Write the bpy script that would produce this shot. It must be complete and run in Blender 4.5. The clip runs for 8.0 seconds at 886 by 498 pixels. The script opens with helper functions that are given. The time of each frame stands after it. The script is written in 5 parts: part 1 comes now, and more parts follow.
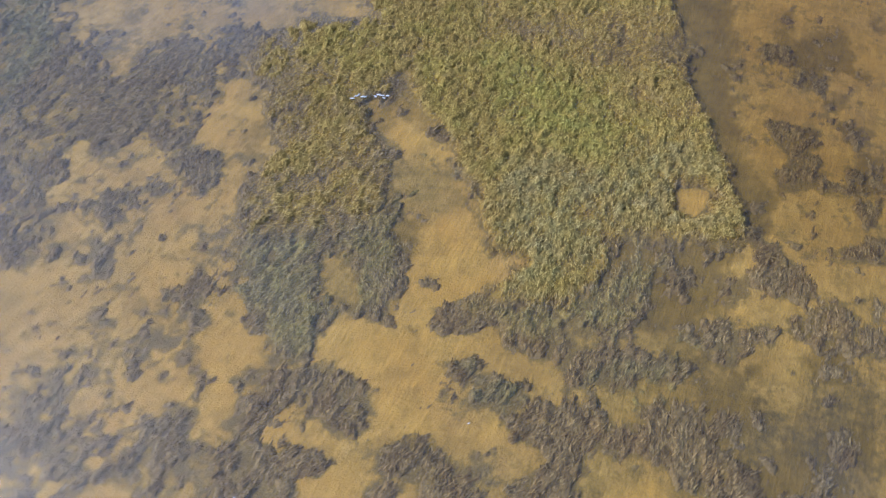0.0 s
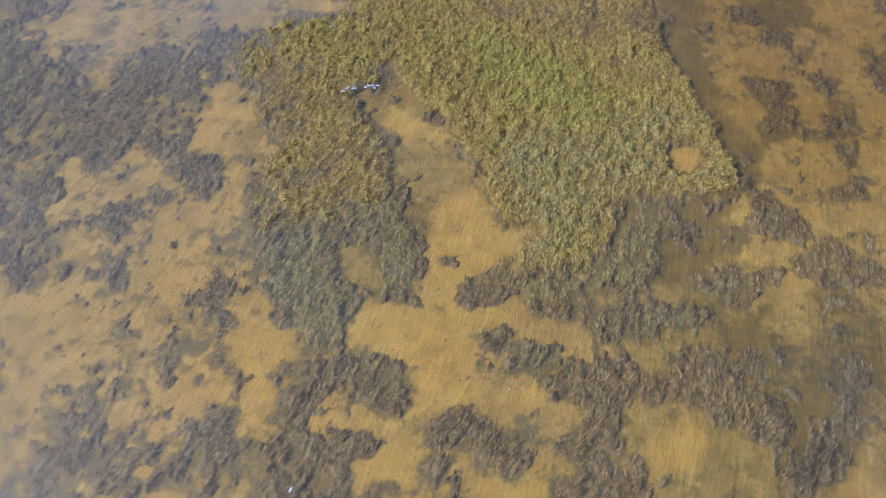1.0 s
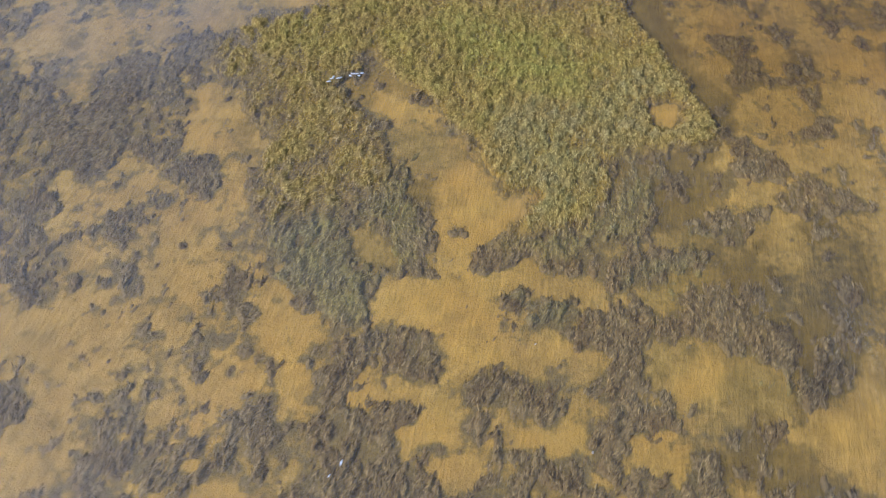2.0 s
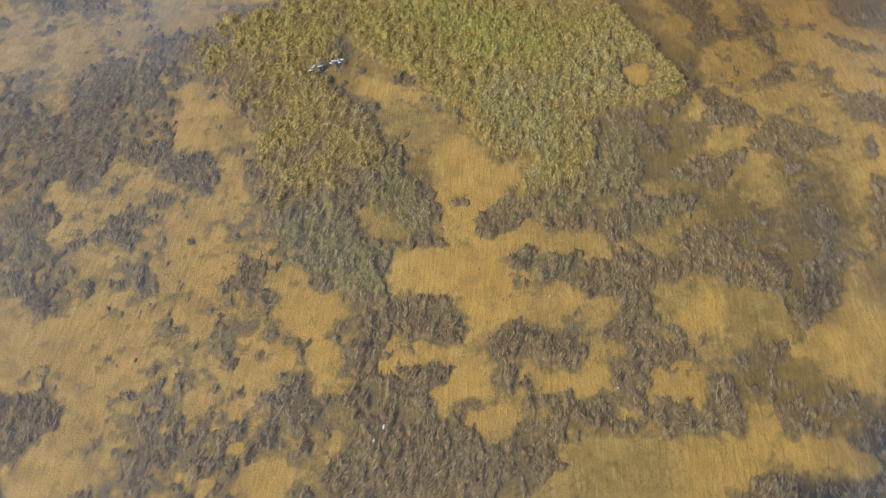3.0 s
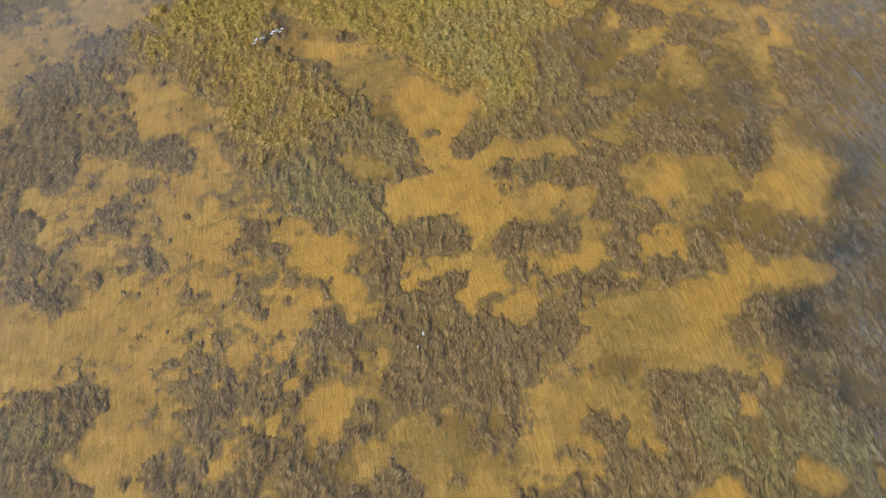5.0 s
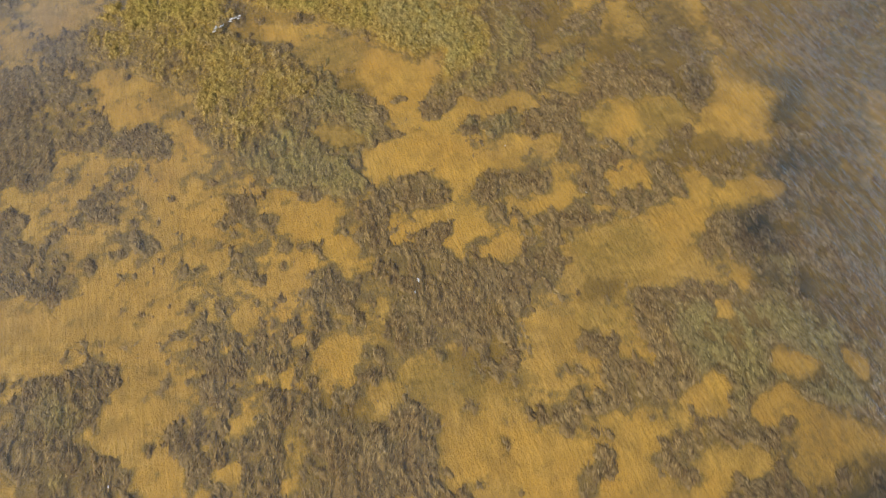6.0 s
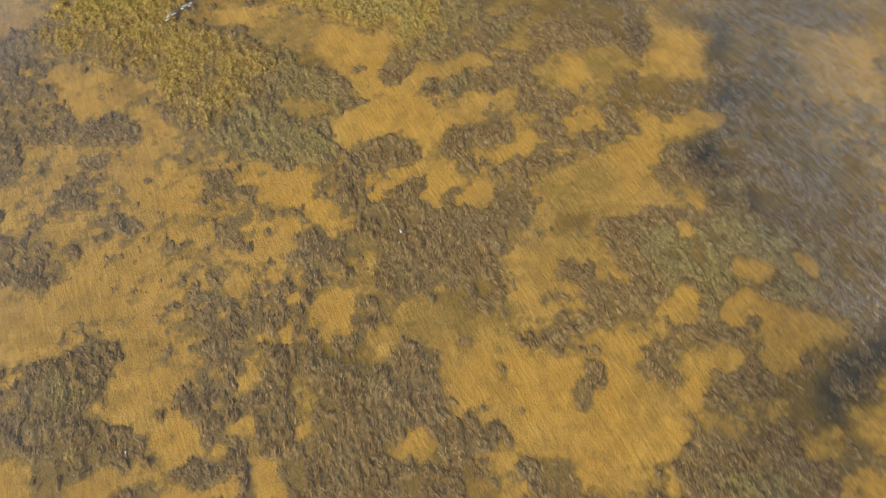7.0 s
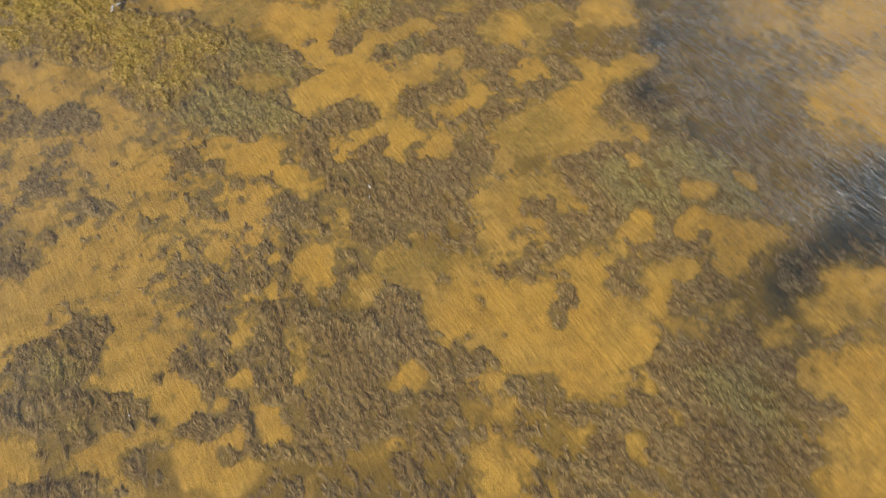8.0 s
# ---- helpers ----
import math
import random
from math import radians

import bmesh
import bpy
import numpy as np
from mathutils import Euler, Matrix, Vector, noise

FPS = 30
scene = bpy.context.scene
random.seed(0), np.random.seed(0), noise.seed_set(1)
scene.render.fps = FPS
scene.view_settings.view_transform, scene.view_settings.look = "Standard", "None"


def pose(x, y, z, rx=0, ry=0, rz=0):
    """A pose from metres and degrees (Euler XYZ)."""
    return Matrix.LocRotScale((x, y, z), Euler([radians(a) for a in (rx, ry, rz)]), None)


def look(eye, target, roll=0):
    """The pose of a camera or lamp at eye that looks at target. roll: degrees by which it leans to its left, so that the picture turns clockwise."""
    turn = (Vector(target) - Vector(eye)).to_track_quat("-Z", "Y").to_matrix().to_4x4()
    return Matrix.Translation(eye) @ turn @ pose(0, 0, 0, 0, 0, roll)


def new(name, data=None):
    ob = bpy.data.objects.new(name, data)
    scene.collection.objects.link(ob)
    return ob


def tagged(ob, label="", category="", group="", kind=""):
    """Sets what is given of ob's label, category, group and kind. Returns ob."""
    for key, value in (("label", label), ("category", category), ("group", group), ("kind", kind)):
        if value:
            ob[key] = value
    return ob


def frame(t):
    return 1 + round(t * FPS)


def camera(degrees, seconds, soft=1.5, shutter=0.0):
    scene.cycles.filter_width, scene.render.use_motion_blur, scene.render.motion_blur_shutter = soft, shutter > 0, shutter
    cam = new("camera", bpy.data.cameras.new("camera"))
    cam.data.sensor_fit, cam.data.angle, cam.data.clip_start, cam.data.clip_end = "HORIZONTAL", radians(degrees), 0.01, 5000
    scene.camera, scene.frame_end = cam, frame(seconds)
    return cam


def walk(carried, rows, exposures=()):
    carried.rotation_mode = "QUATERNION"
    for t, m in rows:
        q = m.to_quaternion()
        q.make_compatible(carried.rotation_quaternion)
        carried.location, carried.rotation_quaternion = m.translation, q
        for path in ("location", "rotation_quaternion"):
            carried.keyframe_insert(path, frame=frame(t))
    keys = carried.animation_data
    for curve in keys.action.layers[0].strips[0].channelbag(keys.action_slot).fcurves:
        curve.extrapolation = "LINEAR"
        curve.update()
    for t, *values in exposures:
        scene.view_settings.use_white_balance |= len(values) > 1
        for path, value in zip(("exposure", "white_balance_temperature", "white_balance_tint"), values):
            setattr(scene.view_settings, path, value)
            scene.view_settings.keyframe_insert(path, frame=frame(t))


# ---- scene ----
cam = camera(64.8, 8.0, soft=1.3, shutter=0.7)
PATH = [
    (0, (0.24, 0.37, 19.931), (0.151, 1.491, 18.278), -3.8),
    (0.5, (-0.816, 0.017, 20.052), (-0.84, 1.133, 18.393), -3.8),
    (1, (-2.064, -0.409, 20.134), (-2.01, 0.701, 18.471), -3.6),
    (1.5, (-3.157, -0.775, 20.243), (-3.034, 0.323, 18.576), -3.5),
    (2.8, (-6.344, -1.927, 20.547), (-6.028, -0.875, 18.875), -2.9),
    (3, (-6.765, -1.961, 20.65), (-6.426, -0.927, 18.971), -2.8),
    (3.5, (-7.896, -2.334, 20.74), (-7.492, -1.327, 19.06), -2.5),
    (4, (-9.149, -2.795, 20.763), (-8.676, -1.816, 19.085), -2.4),
    (4.5, (-10.308, -3.138, 20.855), (-9.772, -2.196, 19.174), -1.9),
    (4.7, (-10.796, -3.227, 20.866), (-10.234, -2.304, 19.184), -1.7),
    (5.8, (-13.614, -3.999, 20.96), (-12.909, -3.185, 19.275), -0.4),
    (6, (-14.162, -4.311, 20.919), (-13.429, -3.504, 19.242), -0.5),
    (6.5, (-15.314, -4.67, 20.904), (-14.529, -3.91, 19.229), -0.2),
    (7, (-16.673, -4.98, 20.941), (-15.828, -4.284, 19.267), 0.6),
    (7.5, (-17.772, -5.318, 20.969), (-16.885, -4.677, 19.295), 0.8),
    (8, (-19.061, -5.695, 20.966), (-18.128, -5.119, 19.293), 1.2),
]
EXPOSURES = [(0, 0.31, 4780, 16), (3, 0.27, 5150, 13), (4.5, 0.23, 5650, 11), (8, 0.23, 6300, 10)]
walk(cam, [(t, look(eye, target, roll)) for t, eye, target, roll in PATH], EXPOSURES)

# ---------------------------------------------------------------- light
SUN_AZ, SUN_EL = 176.0, 44.0       # degrees: bearing from +x towards +y, height
world = bpy.data.worlds.new("sky")
scene.world = world
world.use_nodes = True
wn = world.node_tree.nodes
sky = wn.new("ShaderNodeTexSky")
sky.sky_type, sky.sun_disc = "NISHITA", False
sky.sun_elevation, sky.sun_rotation = radians(SUN_EL), radians(90 - SUN_AZ)
sky.dust_density, sky.air_density = 2.5, 1.0
wn["Background"].inputs["Strength"].default_value = 0.15
world.node_tree.links.new(sky.outputs["Color"], wn["Background"].inputs["Color"])
sun = new("sun", bpy.data.lights.new("sun", "SUN"))
sun.data.energy, sun.data.angle, sun.data.color = 2.3, radians(1.0), (1.0, 0.95, 0.86)
away = Vector((math.cos(radians(SUN_AZ)) * math.cos(radians(SUN_EL)), math.sin(radians(SUN_AZ)) * math.cos(radians(SUN_EL)), math.sin(radians(SUN_EL))))
sun.matrix_world = look(away * 60, (0, 0, 0))


# ---------------------------------------------------------------- noise on grids
def lattice(seed):
    return np.random.RandomState(seed).rand(256, 256).astype(np.float32)


def value_noise(x, y, seed):
    table = lattice(seed)
    ix, iy = np.floor(x).astype(int), np.floor(y).astype(int)
    fx, fy = x - ix, y - iy
    fx, fy = fx * fx * (3 - 2 * fx), fy * fy * (3 - 2 * fy)
    a, b = table[ix % 256, iy % 256], table[(ix + 1) % 256, iy % 256]
    c, d = table[ix % 256, (iy + 1) % 256], table[(ix + 1) % 256, (iy + 1) % 256]
    return (a * (1 - fx) + b * fx) * (1 - fy) + (c * (1 - fx) + d * fx) * fy


def fbm(x, y, size, seed, octaves=4, gain=0.5):
    """Noise between -1 and 1 whose largest lumps measure size metres."""
    total, weight, reach = 0.0, 1.0, 0.0
    for k in range(octaves):
        turn = 0.6 + 1.1 * k
        u = (x * math.cos(turn) - y * math.sin(turn)) / size * 2 ** k
        v = (x * math.sin(turn) + y * math.cos(turn)) / size * 2 ** k
        total, reach = total + weight * (2 * value_noise(u + 17.3 * k, v - 9.1 * k, seed + k) - 1), reach + weight
        weight *= gain
    return total / reach * 1.6


def smooth(a, b, v):
    s = np.clip((v - a) / (b - a), 0, 1)
    return s * s * (3 - 2 * s)


# ---------------------------------------------------------------- plan of the lagoon bed
# one survey grid; each cell holds: cover by weed, how far the weed stands out of the water, green, silt, depth, paleness, bareness of the sand
STEP = 0.07
X0, X1, Y0, Y1 = -34.0, 28.0, -26.0, 40.0
gx, gy = np.meshgrid(np.arange(X0, X1, STEP), np.arange(Y0, Y1, STEP), indexing="ij")
COVER, OUT, GREEN, SILT, DEEP, PALE, BARE = range(7)
plan = np.zeros((7,) + gx.shape)
plan[BARE] = 0.4
plan[COVER] = 0.5 + 0.6 * fbm(gx, gy, 4.0, 31, 5, 0.6)
plan[SILT] = np.clip(0.25 + 0.4 * fbm(gx, gy, 9.0, 41, 3), 0, 1)
ragged = 0.24 * fbm(gx, gy, 1.1, 11, 3, 0.6) + 0.13 * fbm(gx, gy, 0.42, 35, 3, 0.7)      # metres by which an edge wanders
far = fbm(gx, gy, 7.0, 31, 4)
vague = 0.8 * fbm(gx, gy, 3.0, 45, 4, 0.6)


def outline(values, blur, corners, shrink=0.0):
    """Lays one rough-edged piece of the bed, given by its corners, over what lies there."""
    xs, ys = np.array(corners[0::2]), np.array(corners[1::2])
    size = math.sqrt(abs(np.dot(xs, np.roll(ys, -1)) - np.dot(ys, np.roll(xs, -1))) / 2)
    reach = 0.8 + 1.5 * blur
    i0, i1 = (np.clip(((v - X0) / STEP), 0, gx.shape[0]).astype(int) for v in (xs.min() - reach, xs.max() + reach))
    j0, j1 = (np.clip(((v - Y0) / STEP), 0, gx.shape[1]).astype(int) for v in (ys.min() - reach, ys.max() + reach))
    px, py = gx[i0:i1, j0:j1], gy[i0:i1, j0:j1]
    near, inside = np.full(px.shape, 1e9), np.zeros(px.shape, dtype=bool)
    for x, y, u, v in zip(xs, ys, np.roll(xs, -1), np.roll(ys, -1)):
        s = np.clip(((px - x) * (u - x) + (py - y) * (v - y)) / max(1e-6, (u - x) ** 2 + (v - y) ** 2), 0, 1)
        near = np.minimum(near, np.hypot(px - x - s * (u - x), py - y - s * (v - y)))
        if y != v:
            inside ^= ((y > py) != (v > py)) & (px < (u - x) * (py - y) / (v - y) + x)
    away = np.where(inside, -near, near) + ragged[i0:i1, j0:j1] * min(1.0, 0.4 + size / 1.5) + shrink
    if blur > 0.3:
        away = away + blur * vague[i0:i1, j0:j1]
    soft = min(blur, 0.10 + 0.24 * size)
    sharp, gentle = (1 - smooth(-s, s, away) for s in (soft, min(0.9, 3 * soft)))
    for k, value in enumerate(values):
        area = plan[k, i0:i1, j0:j1]
        area += (value - area) * (gentle if k in (OUT, GREEN, PALE) else sharp)


def sand(*corners):
    outline((0.08, 0, 0, 0.0, 0, 0, 0.85), 0.7, corners, 0.08)


def shoal(*corners):
    outline((0.22, 0, 0, 0.05, 0, 0, 0.5), 0.8, corners)


def weed(*corners):
    outline((0.92, 0.15, 0, 0.4, 0, 0), 0.7, corners)


def dim(*corners):
    outline((0.64, 0, 0.05, 0.85, 0.15, 0), 0.4, corners)


def mat(*corners):
    outline((1.0, 1.0, 0.04, 0.3, 0, 0.2), 0.4, corners)


def sheen_mat(*corners):
    # standing mat whose reflected light is put into a paler colour
    outline((1.0, 0.9, 0.06, 0.3, 0, 0.5), 0.9, corners)


def broken(*corners):
    outline((0.74, 0.12, 0, 0.3, 0, 0.15), 0.8, corners)


def specked(*corners):
    outline((0.47, 0.02, 0, 0.15, 0, 0, 0.6), 0.9, corners)


def tufted(*corners):
    outline((0.56, 0.05, 0, 0.15, 0, 0, 0.8), 0.8, corners)


def brown(*corners):
    outline((1.0, 0.54, 0.0, 0.3, 0, 0.25), 0.5, corners)


def green(*corners):
    outline((1.0, 0.9, 0.5, 0.2, 0, 0.3), 1.0, corners)


def pale(*corners):
    outline((0.88, 0.2, 0.06, 0.4, 0.1, 0.85), 0.4, corners)


def mossy(*corners):
    outline((0.9, 0.35, 0.16, 0.4, 0, 0.75), 0.5, corners)


def silt(*corners):
    outline((0.22, 0, 0.1, 1.0, 0.2, 0), 0.35, corners)


def murky(*corners):
    outline((0.15, 0, 0, 0.5, 0.35, 0), 0.9, corners)


def film(*corners):
    outline((0.2, 0, 0.5, 0.45, 0.08, 0, 0.3), 0.8, corners)


def sunken(*corners):
    outline((0.9, 0, 0, 0.9, 0.45, 0.1), 0.5, corners)


def deep(*corners):
    outline((0.62, 0, 0, 0.9, 0.84, 0.1), 1.2, corners)


shoal(-18.2, 28.2, -15.0, 28.9, -12.5, 28.3, -10.7, 28.5, -7.7, 28.6, -8.4, 25.0, -10.1, 25.3, -11.6, 24.8, -13.3, 25.6, -14.6, 26.3, -15.2, 25.6, -16.3, 25.5, -18.2, 25.9)
weed(-16.1, 28.3, -14.7, 27.9, -14.6, 26.7, -15.8, 27.0)
weed(-15.5, 32.8, -10.9, 30.8, -10.9, 28.1, -12.2, 28.1, -13.4, 29.2, -15.2, 29.9)
sand(10.9, 17.4, 10.8, 15.5, 10.4, 13.9, 10.9, 13.1, 10.1, 12.3, 8.5, 11.7, 8.8, 11.0, 9.9, 11.2, 9.4, 9.3, 9.3, 7.1, 12.9, 5.7, 22.4, 17.0, 14.1, 20.4, 11.3, 20.7)
silt(9.4, 19.8, 10.3, 19.8, 10.7, 17.1, 10.8, 15.5, 9.9, 14.5, 10.0, 15.9, 9.7, 18.3)
dim(14.8, 19.2, 16.1, 18.7, 14.2, 16.0, 13.5, 15.9)
weed(12.2, 18.4, 12.8, 18.3, 12.4, 17.7, 12.0, 17.8)
weed(13.8, 15.9, 14.7, 15.9, 14.1, 15.0, 13.5, 15.0)
weed(13.4, 14.5, 14.3, 14.6, 13.7, 13.6, 13.0, 13.6)
weed(14.8, 13.9, 15.6, 14.0, 15.8, 13.1, 14.8, 12.1, 13.8, 12.4, 14.3, 13.4)
weed(11.7, 11.6, 12.3, 11.7, 12.2, 10.9, 11.6, 10.8)
weed(13.5, 11.3, 14.2, 10.4, 13.6, 10.2, 13.1, 11.0)
weed(13.0, 12.2, 13.6, 11.8, 13.5, 11.2, 13.0, 11.6)
weed(14.9, 11.1, 16.2, 11.6, 17.0, 11.0, 16.0, 9.7, 14.8, 10.5)
weed(16.9, 12.8, 18.4, 12.5, 17.5, 11.5, 16.8, 12.1)
weed(13.6, 9.4, 14.9, 9.7, 14.4, 8.9, 13.6, 9.0)
dim(10.3, 11.2, 11.1, 11.1, 10.5, 10.8)
weed(10.8, 12.7, 11.4, 12.7, 10.9, 12.2)
weed(9.8, 13.5, 10.8, 13.3, 10.3, 12.6, 9.3, 12.3, 9.1, 12.8)
weed(8.6, 10.8, 9.8, 10.7, 9.1, 10.0, 8.1, 9.5, 7.8, 9.9, 8.0, 10.7)
weed(16.2, 16.0, 17.8, 15.0, 18.6, 13.9, 18.3, 13.1, 17.1, 13.7, 16.4, 14.8)
dim(17.9, 17.9, 21.8, 16.3, 19.7, 13.8, 18.0, 15.3)
dim(10.8, 7.4, 11.7, 7.2, 11.4, 6.7, 10.8, 7.0)
weed(13.5, 7.9, 14.3, 7.3, 13.8, 6.7, 13.2, 7.4)
weed(12.7, 6.9, 13.6, 6.5, 12.9, 5.7, 12.0, 6.2)
broken(-23.9, 29.6, -10.5, 29.2, -8.8, 17.6, -7.8, 14.4, -10.5, 14.0, -14.8, 14.0, -17.2, 13.2)
weed(-17.8, 24.9, -12.3, 25.2, -10.9, 21.3, -11.7, 18.8, -15.9, 21.3)
weed(-19.0, 17.7, -16.1, 17.7, -15.0, 14.0, -17.2, 13.2)
# glare on rippled water, put into the weed's colour as paleness
pale(-22.3, 28.3, -19.7, 28.2, -18.6, 25.7, -18.7, 23.1, -19.3, 20.7)
shoal(-18.9, 26.9, -17.3, 29.0, -8.8, 28.7, -7.4, 27.0, -9.3, 25.5, -9.7, 25.1, -11.3, 25.5, -11.4, 24.9, -12.6, 25.6, -14.3, 26.0, -15.3, 25.8, -16.5, 25.7, -18.0, 25.1)
dim(-16.2, 27.6, -15.0, 27.7, -14.9, 26.5, -15.9, 26.6)
dim(-11.3, 26.1, -10.4, 26.3, -9.0, 25.4, -9.7, 25.1, -11.0, 25.3)
sand(-11.4, 24.6, -11.1, 24.8, -10.9, 24.2, -11.3, 24.2)
sand(-13.9, 24.3, -13.6, 24.4, -13.5, 23.9, -13.8, 23.9)
sand(-10.9, 23.6, -10.5, 23.7, -10.3, 23.0, -10.8, 23.0)
sand(-10.8, 22.4, -10.2, 22.7, -9.1, 22.9, -9.3, 21.7, -8.6, 21.1, -8.8, 20.6, -9.8, 20.5, -10.5, 20.9, -10.4, 21.6)
sand(-11.1, 20.5, -9.8, 20.7, -8.3, 20.4, -8.8, 20.0, -9.1, 19.2, -8.6, 17.6, -8.8, 17.1, -9.5, 17.6, -9.5, 18.5, -10.5, 18.5, -11.0, 19.5)
dim(-10.5, 22.3, -10.1, 22.0, -10.1, 21.2, -10.4, 21.6)
sand(-8.4, 19.4, -7.7, 19.1, -7.8, 18.7, -8.3, 18.9)
sand(-9.1, 17.0, -8.1, 16.6, -8.3, 16.3, -9.3, 16.7, -9.3, 17.5)
sand(-10.2, 16.3, -9.2, 16.5, -8.9, 15.7, -9.2, 14.9, -9.3, 14.4, -9.6, 14.2, -10.1, 14.8, -9.7, 15.5)
sand(-10.9, 15.9, -10.5, 16.2, -10.3, 15.7, -10.5, 15.1, -9.9, 14.8, -9.9, 13.9, -10.7, 14.2, -10.7, 14.9)
sand(-14.4, 20.8, -13.0, 21.2, -12.9, 20.6, -13.6, 20.3, -13.1, 19.2, -14.1, 19.5)
sand(-12.8, 19.8, -12.0, 19.6, -11.7, 18.6, -12.4, 18.7)
dim(-16.3, 20.2, -15.5, 20.8, -14.7, 19.4, -15.0, 18.5, -15.9, 19.1)
sand(-15.9, 18.9, -15.4, 19.1, -15.3, 18.1, -15.7, 18.3)
sand(-15.4, 17.8, -14.9, 17.9, -14.7, 17.3, -15.3, 17.3)
sand(-16.9, 20.8, -16.4, 21.0, -16.4, 20.5, -16.8, 20.4)
sand(-16.5, 23.4, -16.2, 23.5, -15.9, 22.4, -16.1, 22.4)
dim(-19.0, 22.4, -17.9, 21.4, -18.1, 20.7, -19.0, 21.7)
sand(-17.3, 15.9, -16.8, 15.8, -16.6, 15.1, -17.0, 15.2)
specked(-14.2, 16.7, -13.6, 17.6, -11.9, 18.2, -11.2, 16.8, -10.9, 14.9, -10.9, 14.0, -11.8, 13.5, -14.7, 13.2, -14.5, 15.0)
dim(-13.5, 17.4, -12.9, 17.5, -12.7, 16.6, -13.2, 16.5)
dim(-15.2, 16.3, -14.3, 16.4, -14.3, 15.7, -15.1, 15.7)
tufted(-11.7, 16.2, -9.0, 16.8, -8.5, 14.0, -10.8, 13.7)
weed(-11.4, 14.8, -10.7, 15.0, -10.7, 14.0, -11.2, 14.2)
weed(-11.3, 16.0, -10.9, 16.2, -10.8, 15.7, -11.1, 15.6)
shoal(-16.5, 13.6, -14.8, 14.0, -10.5, 14.0, -5.3, 14.0, -4.2, 5.5, -13.3, 5.3)
specked(-16.6, 13.7, -10.5, 14.0, -8.5, 10.4, -10.9, 8.5, -14.5, 8.4)
tufted(-11.7, 13.0, -4.9, 11.3, -4.6, 5.8, -12.3, 5.4, -13.2, 7.7, -10.4, 8.5, -10.4, 10.0)
weed(-11.6, 12.1, -11.3, 12.4, -10.9, 11.7, -11.3, 11.4)
dim(-12.8, 12.3, -12.3, 13.0, -11.9, 12.8, -12.5, 12.0)
dim(-13.7, 11.0, -13.2, 11.5, -13.0, 10.9, -13.5, 10.7)
weed(-10.7, 12.5, -10.2, 12.8, -9.2, 13.1, -8.6, 12.1, -8.1, 12.1, -8.9, 11.6, -9.7, 11.5, -10.0, 12.1, -10.5, 12.0)
weed(-10.5, 14.3, -9.3, 14.2, -8.9, 13.3, -9.2, 12.8, -10.1, 13.0)
weed(-9.4, 11.3, -9.0, 11.3, -8.9, 10.6, -9.2, 10.6)
dim(-10.7, 11.0, -10.5, 11.2, -10.4, 10.8, -10.6, 10.7)
weed(-10.2, 10.5, -9.7, 10.6, -9.3, 10.0, -8.4, 9.4, -8.4, 8.6, -9.3, 8.4, -9.5, 8.7, -9.1, 9.1, -9.4, 9.6, -10.0, 9.8)
dim(-10.6, 10.4, -10.3, 10.4, -10.2, 9.9, -10.4, 9.9)
dim(-13.9, 9.4, -12.6, 9.2, -12.3, 9.4, -11.7, 9.8, -11.2, 9.2, -11.1, 8.7, -12.0, 8.6, -12.7, 8.4, -13.3, 8.0, -13.5, 7.7, -13.6, 8.8)
weed(-12.0, 8.6, -11.2, 8.4, -11.1, 8.0, -11.7, 8.1)
dim(-15.5, 11.0, -15.0, 11.2, -14.7, 10.8, -15.2, 10.6)
dim(-13.6, 7.9, -12.4, 8.3, -12.4, 7.6, -12.9, 7.2, -13.4, 7.3)
weed(-11.0, 7.7, -10.0, 7.2, -8.9, 7.6, -8.1, 8.0, -8.0, 7.4, -8.3, 6.7, -7.9, 6.5, -8.4, 5.6, -10.1, 5.9, -12.1, 5.8, -13.2, 6.0, -13.8, 6.6, -12.8, 6.7, -11.3, 6.8, -10.4, 6.7)
sand(-9.6, 6.4, -9.2, 6.3, -9.0, 5.9, -9.4, 5.9)
sand(-11.1, 6.6, -10.8, 6.6, -10.7, 6.3, -11.0, 6.2)
sand(-8.3, 7.1, -8.0, 7.3, -7.8, 6.8, -8.1, 6.7)
sand(-8.6, 6.2, -7.9, 6.4, -7.5, 5.9, -7.9, 5.6, -8.5, 5.7)
sand(-13.1, 7.4, -12.0, 7.0, -12.2, 6.5, -12.8, 6.7)
sand(-11.7, 5.6, -10.1, 5.8, -9.0, 5.4, -11.6, 5.4)
sand(-8.3, 9.6, -7.2, 9.4, -7.2, 8.1, -7.5, 7.3, -7.2, 6.8, -7.6, 6.7, -8.1, 7.8)
weed(-8.9, 8.1, -8.3, 8.2, -8.1, 7.7, -8.8, 7.7)
weed(-7.3, 9.2, -6.9, 9.6, -6.0, 9.8, -5.6, 8.7, -5.4, 8.2, -5.6, 7.6, -6.0, 7.5, -5.7, 6.9, -4.8, 6.8, -5.6, 6.3, -5.1, 5.5, -7.7, 5.4, -7.7, 6.1, -6.9, 6.6, -7.5, 6.8, -7.1, 7.3, -7.1, 8.1, -6.7, 8.7)
weed(-5.0, 9.5, -4.0, 9.5, -3.0, 8.5, -2.8, 7.5, -3.4, 7.3, -4.4, 7.4, -4.8, 7.8, -4.6, 8.5, -5.0, 8.9)
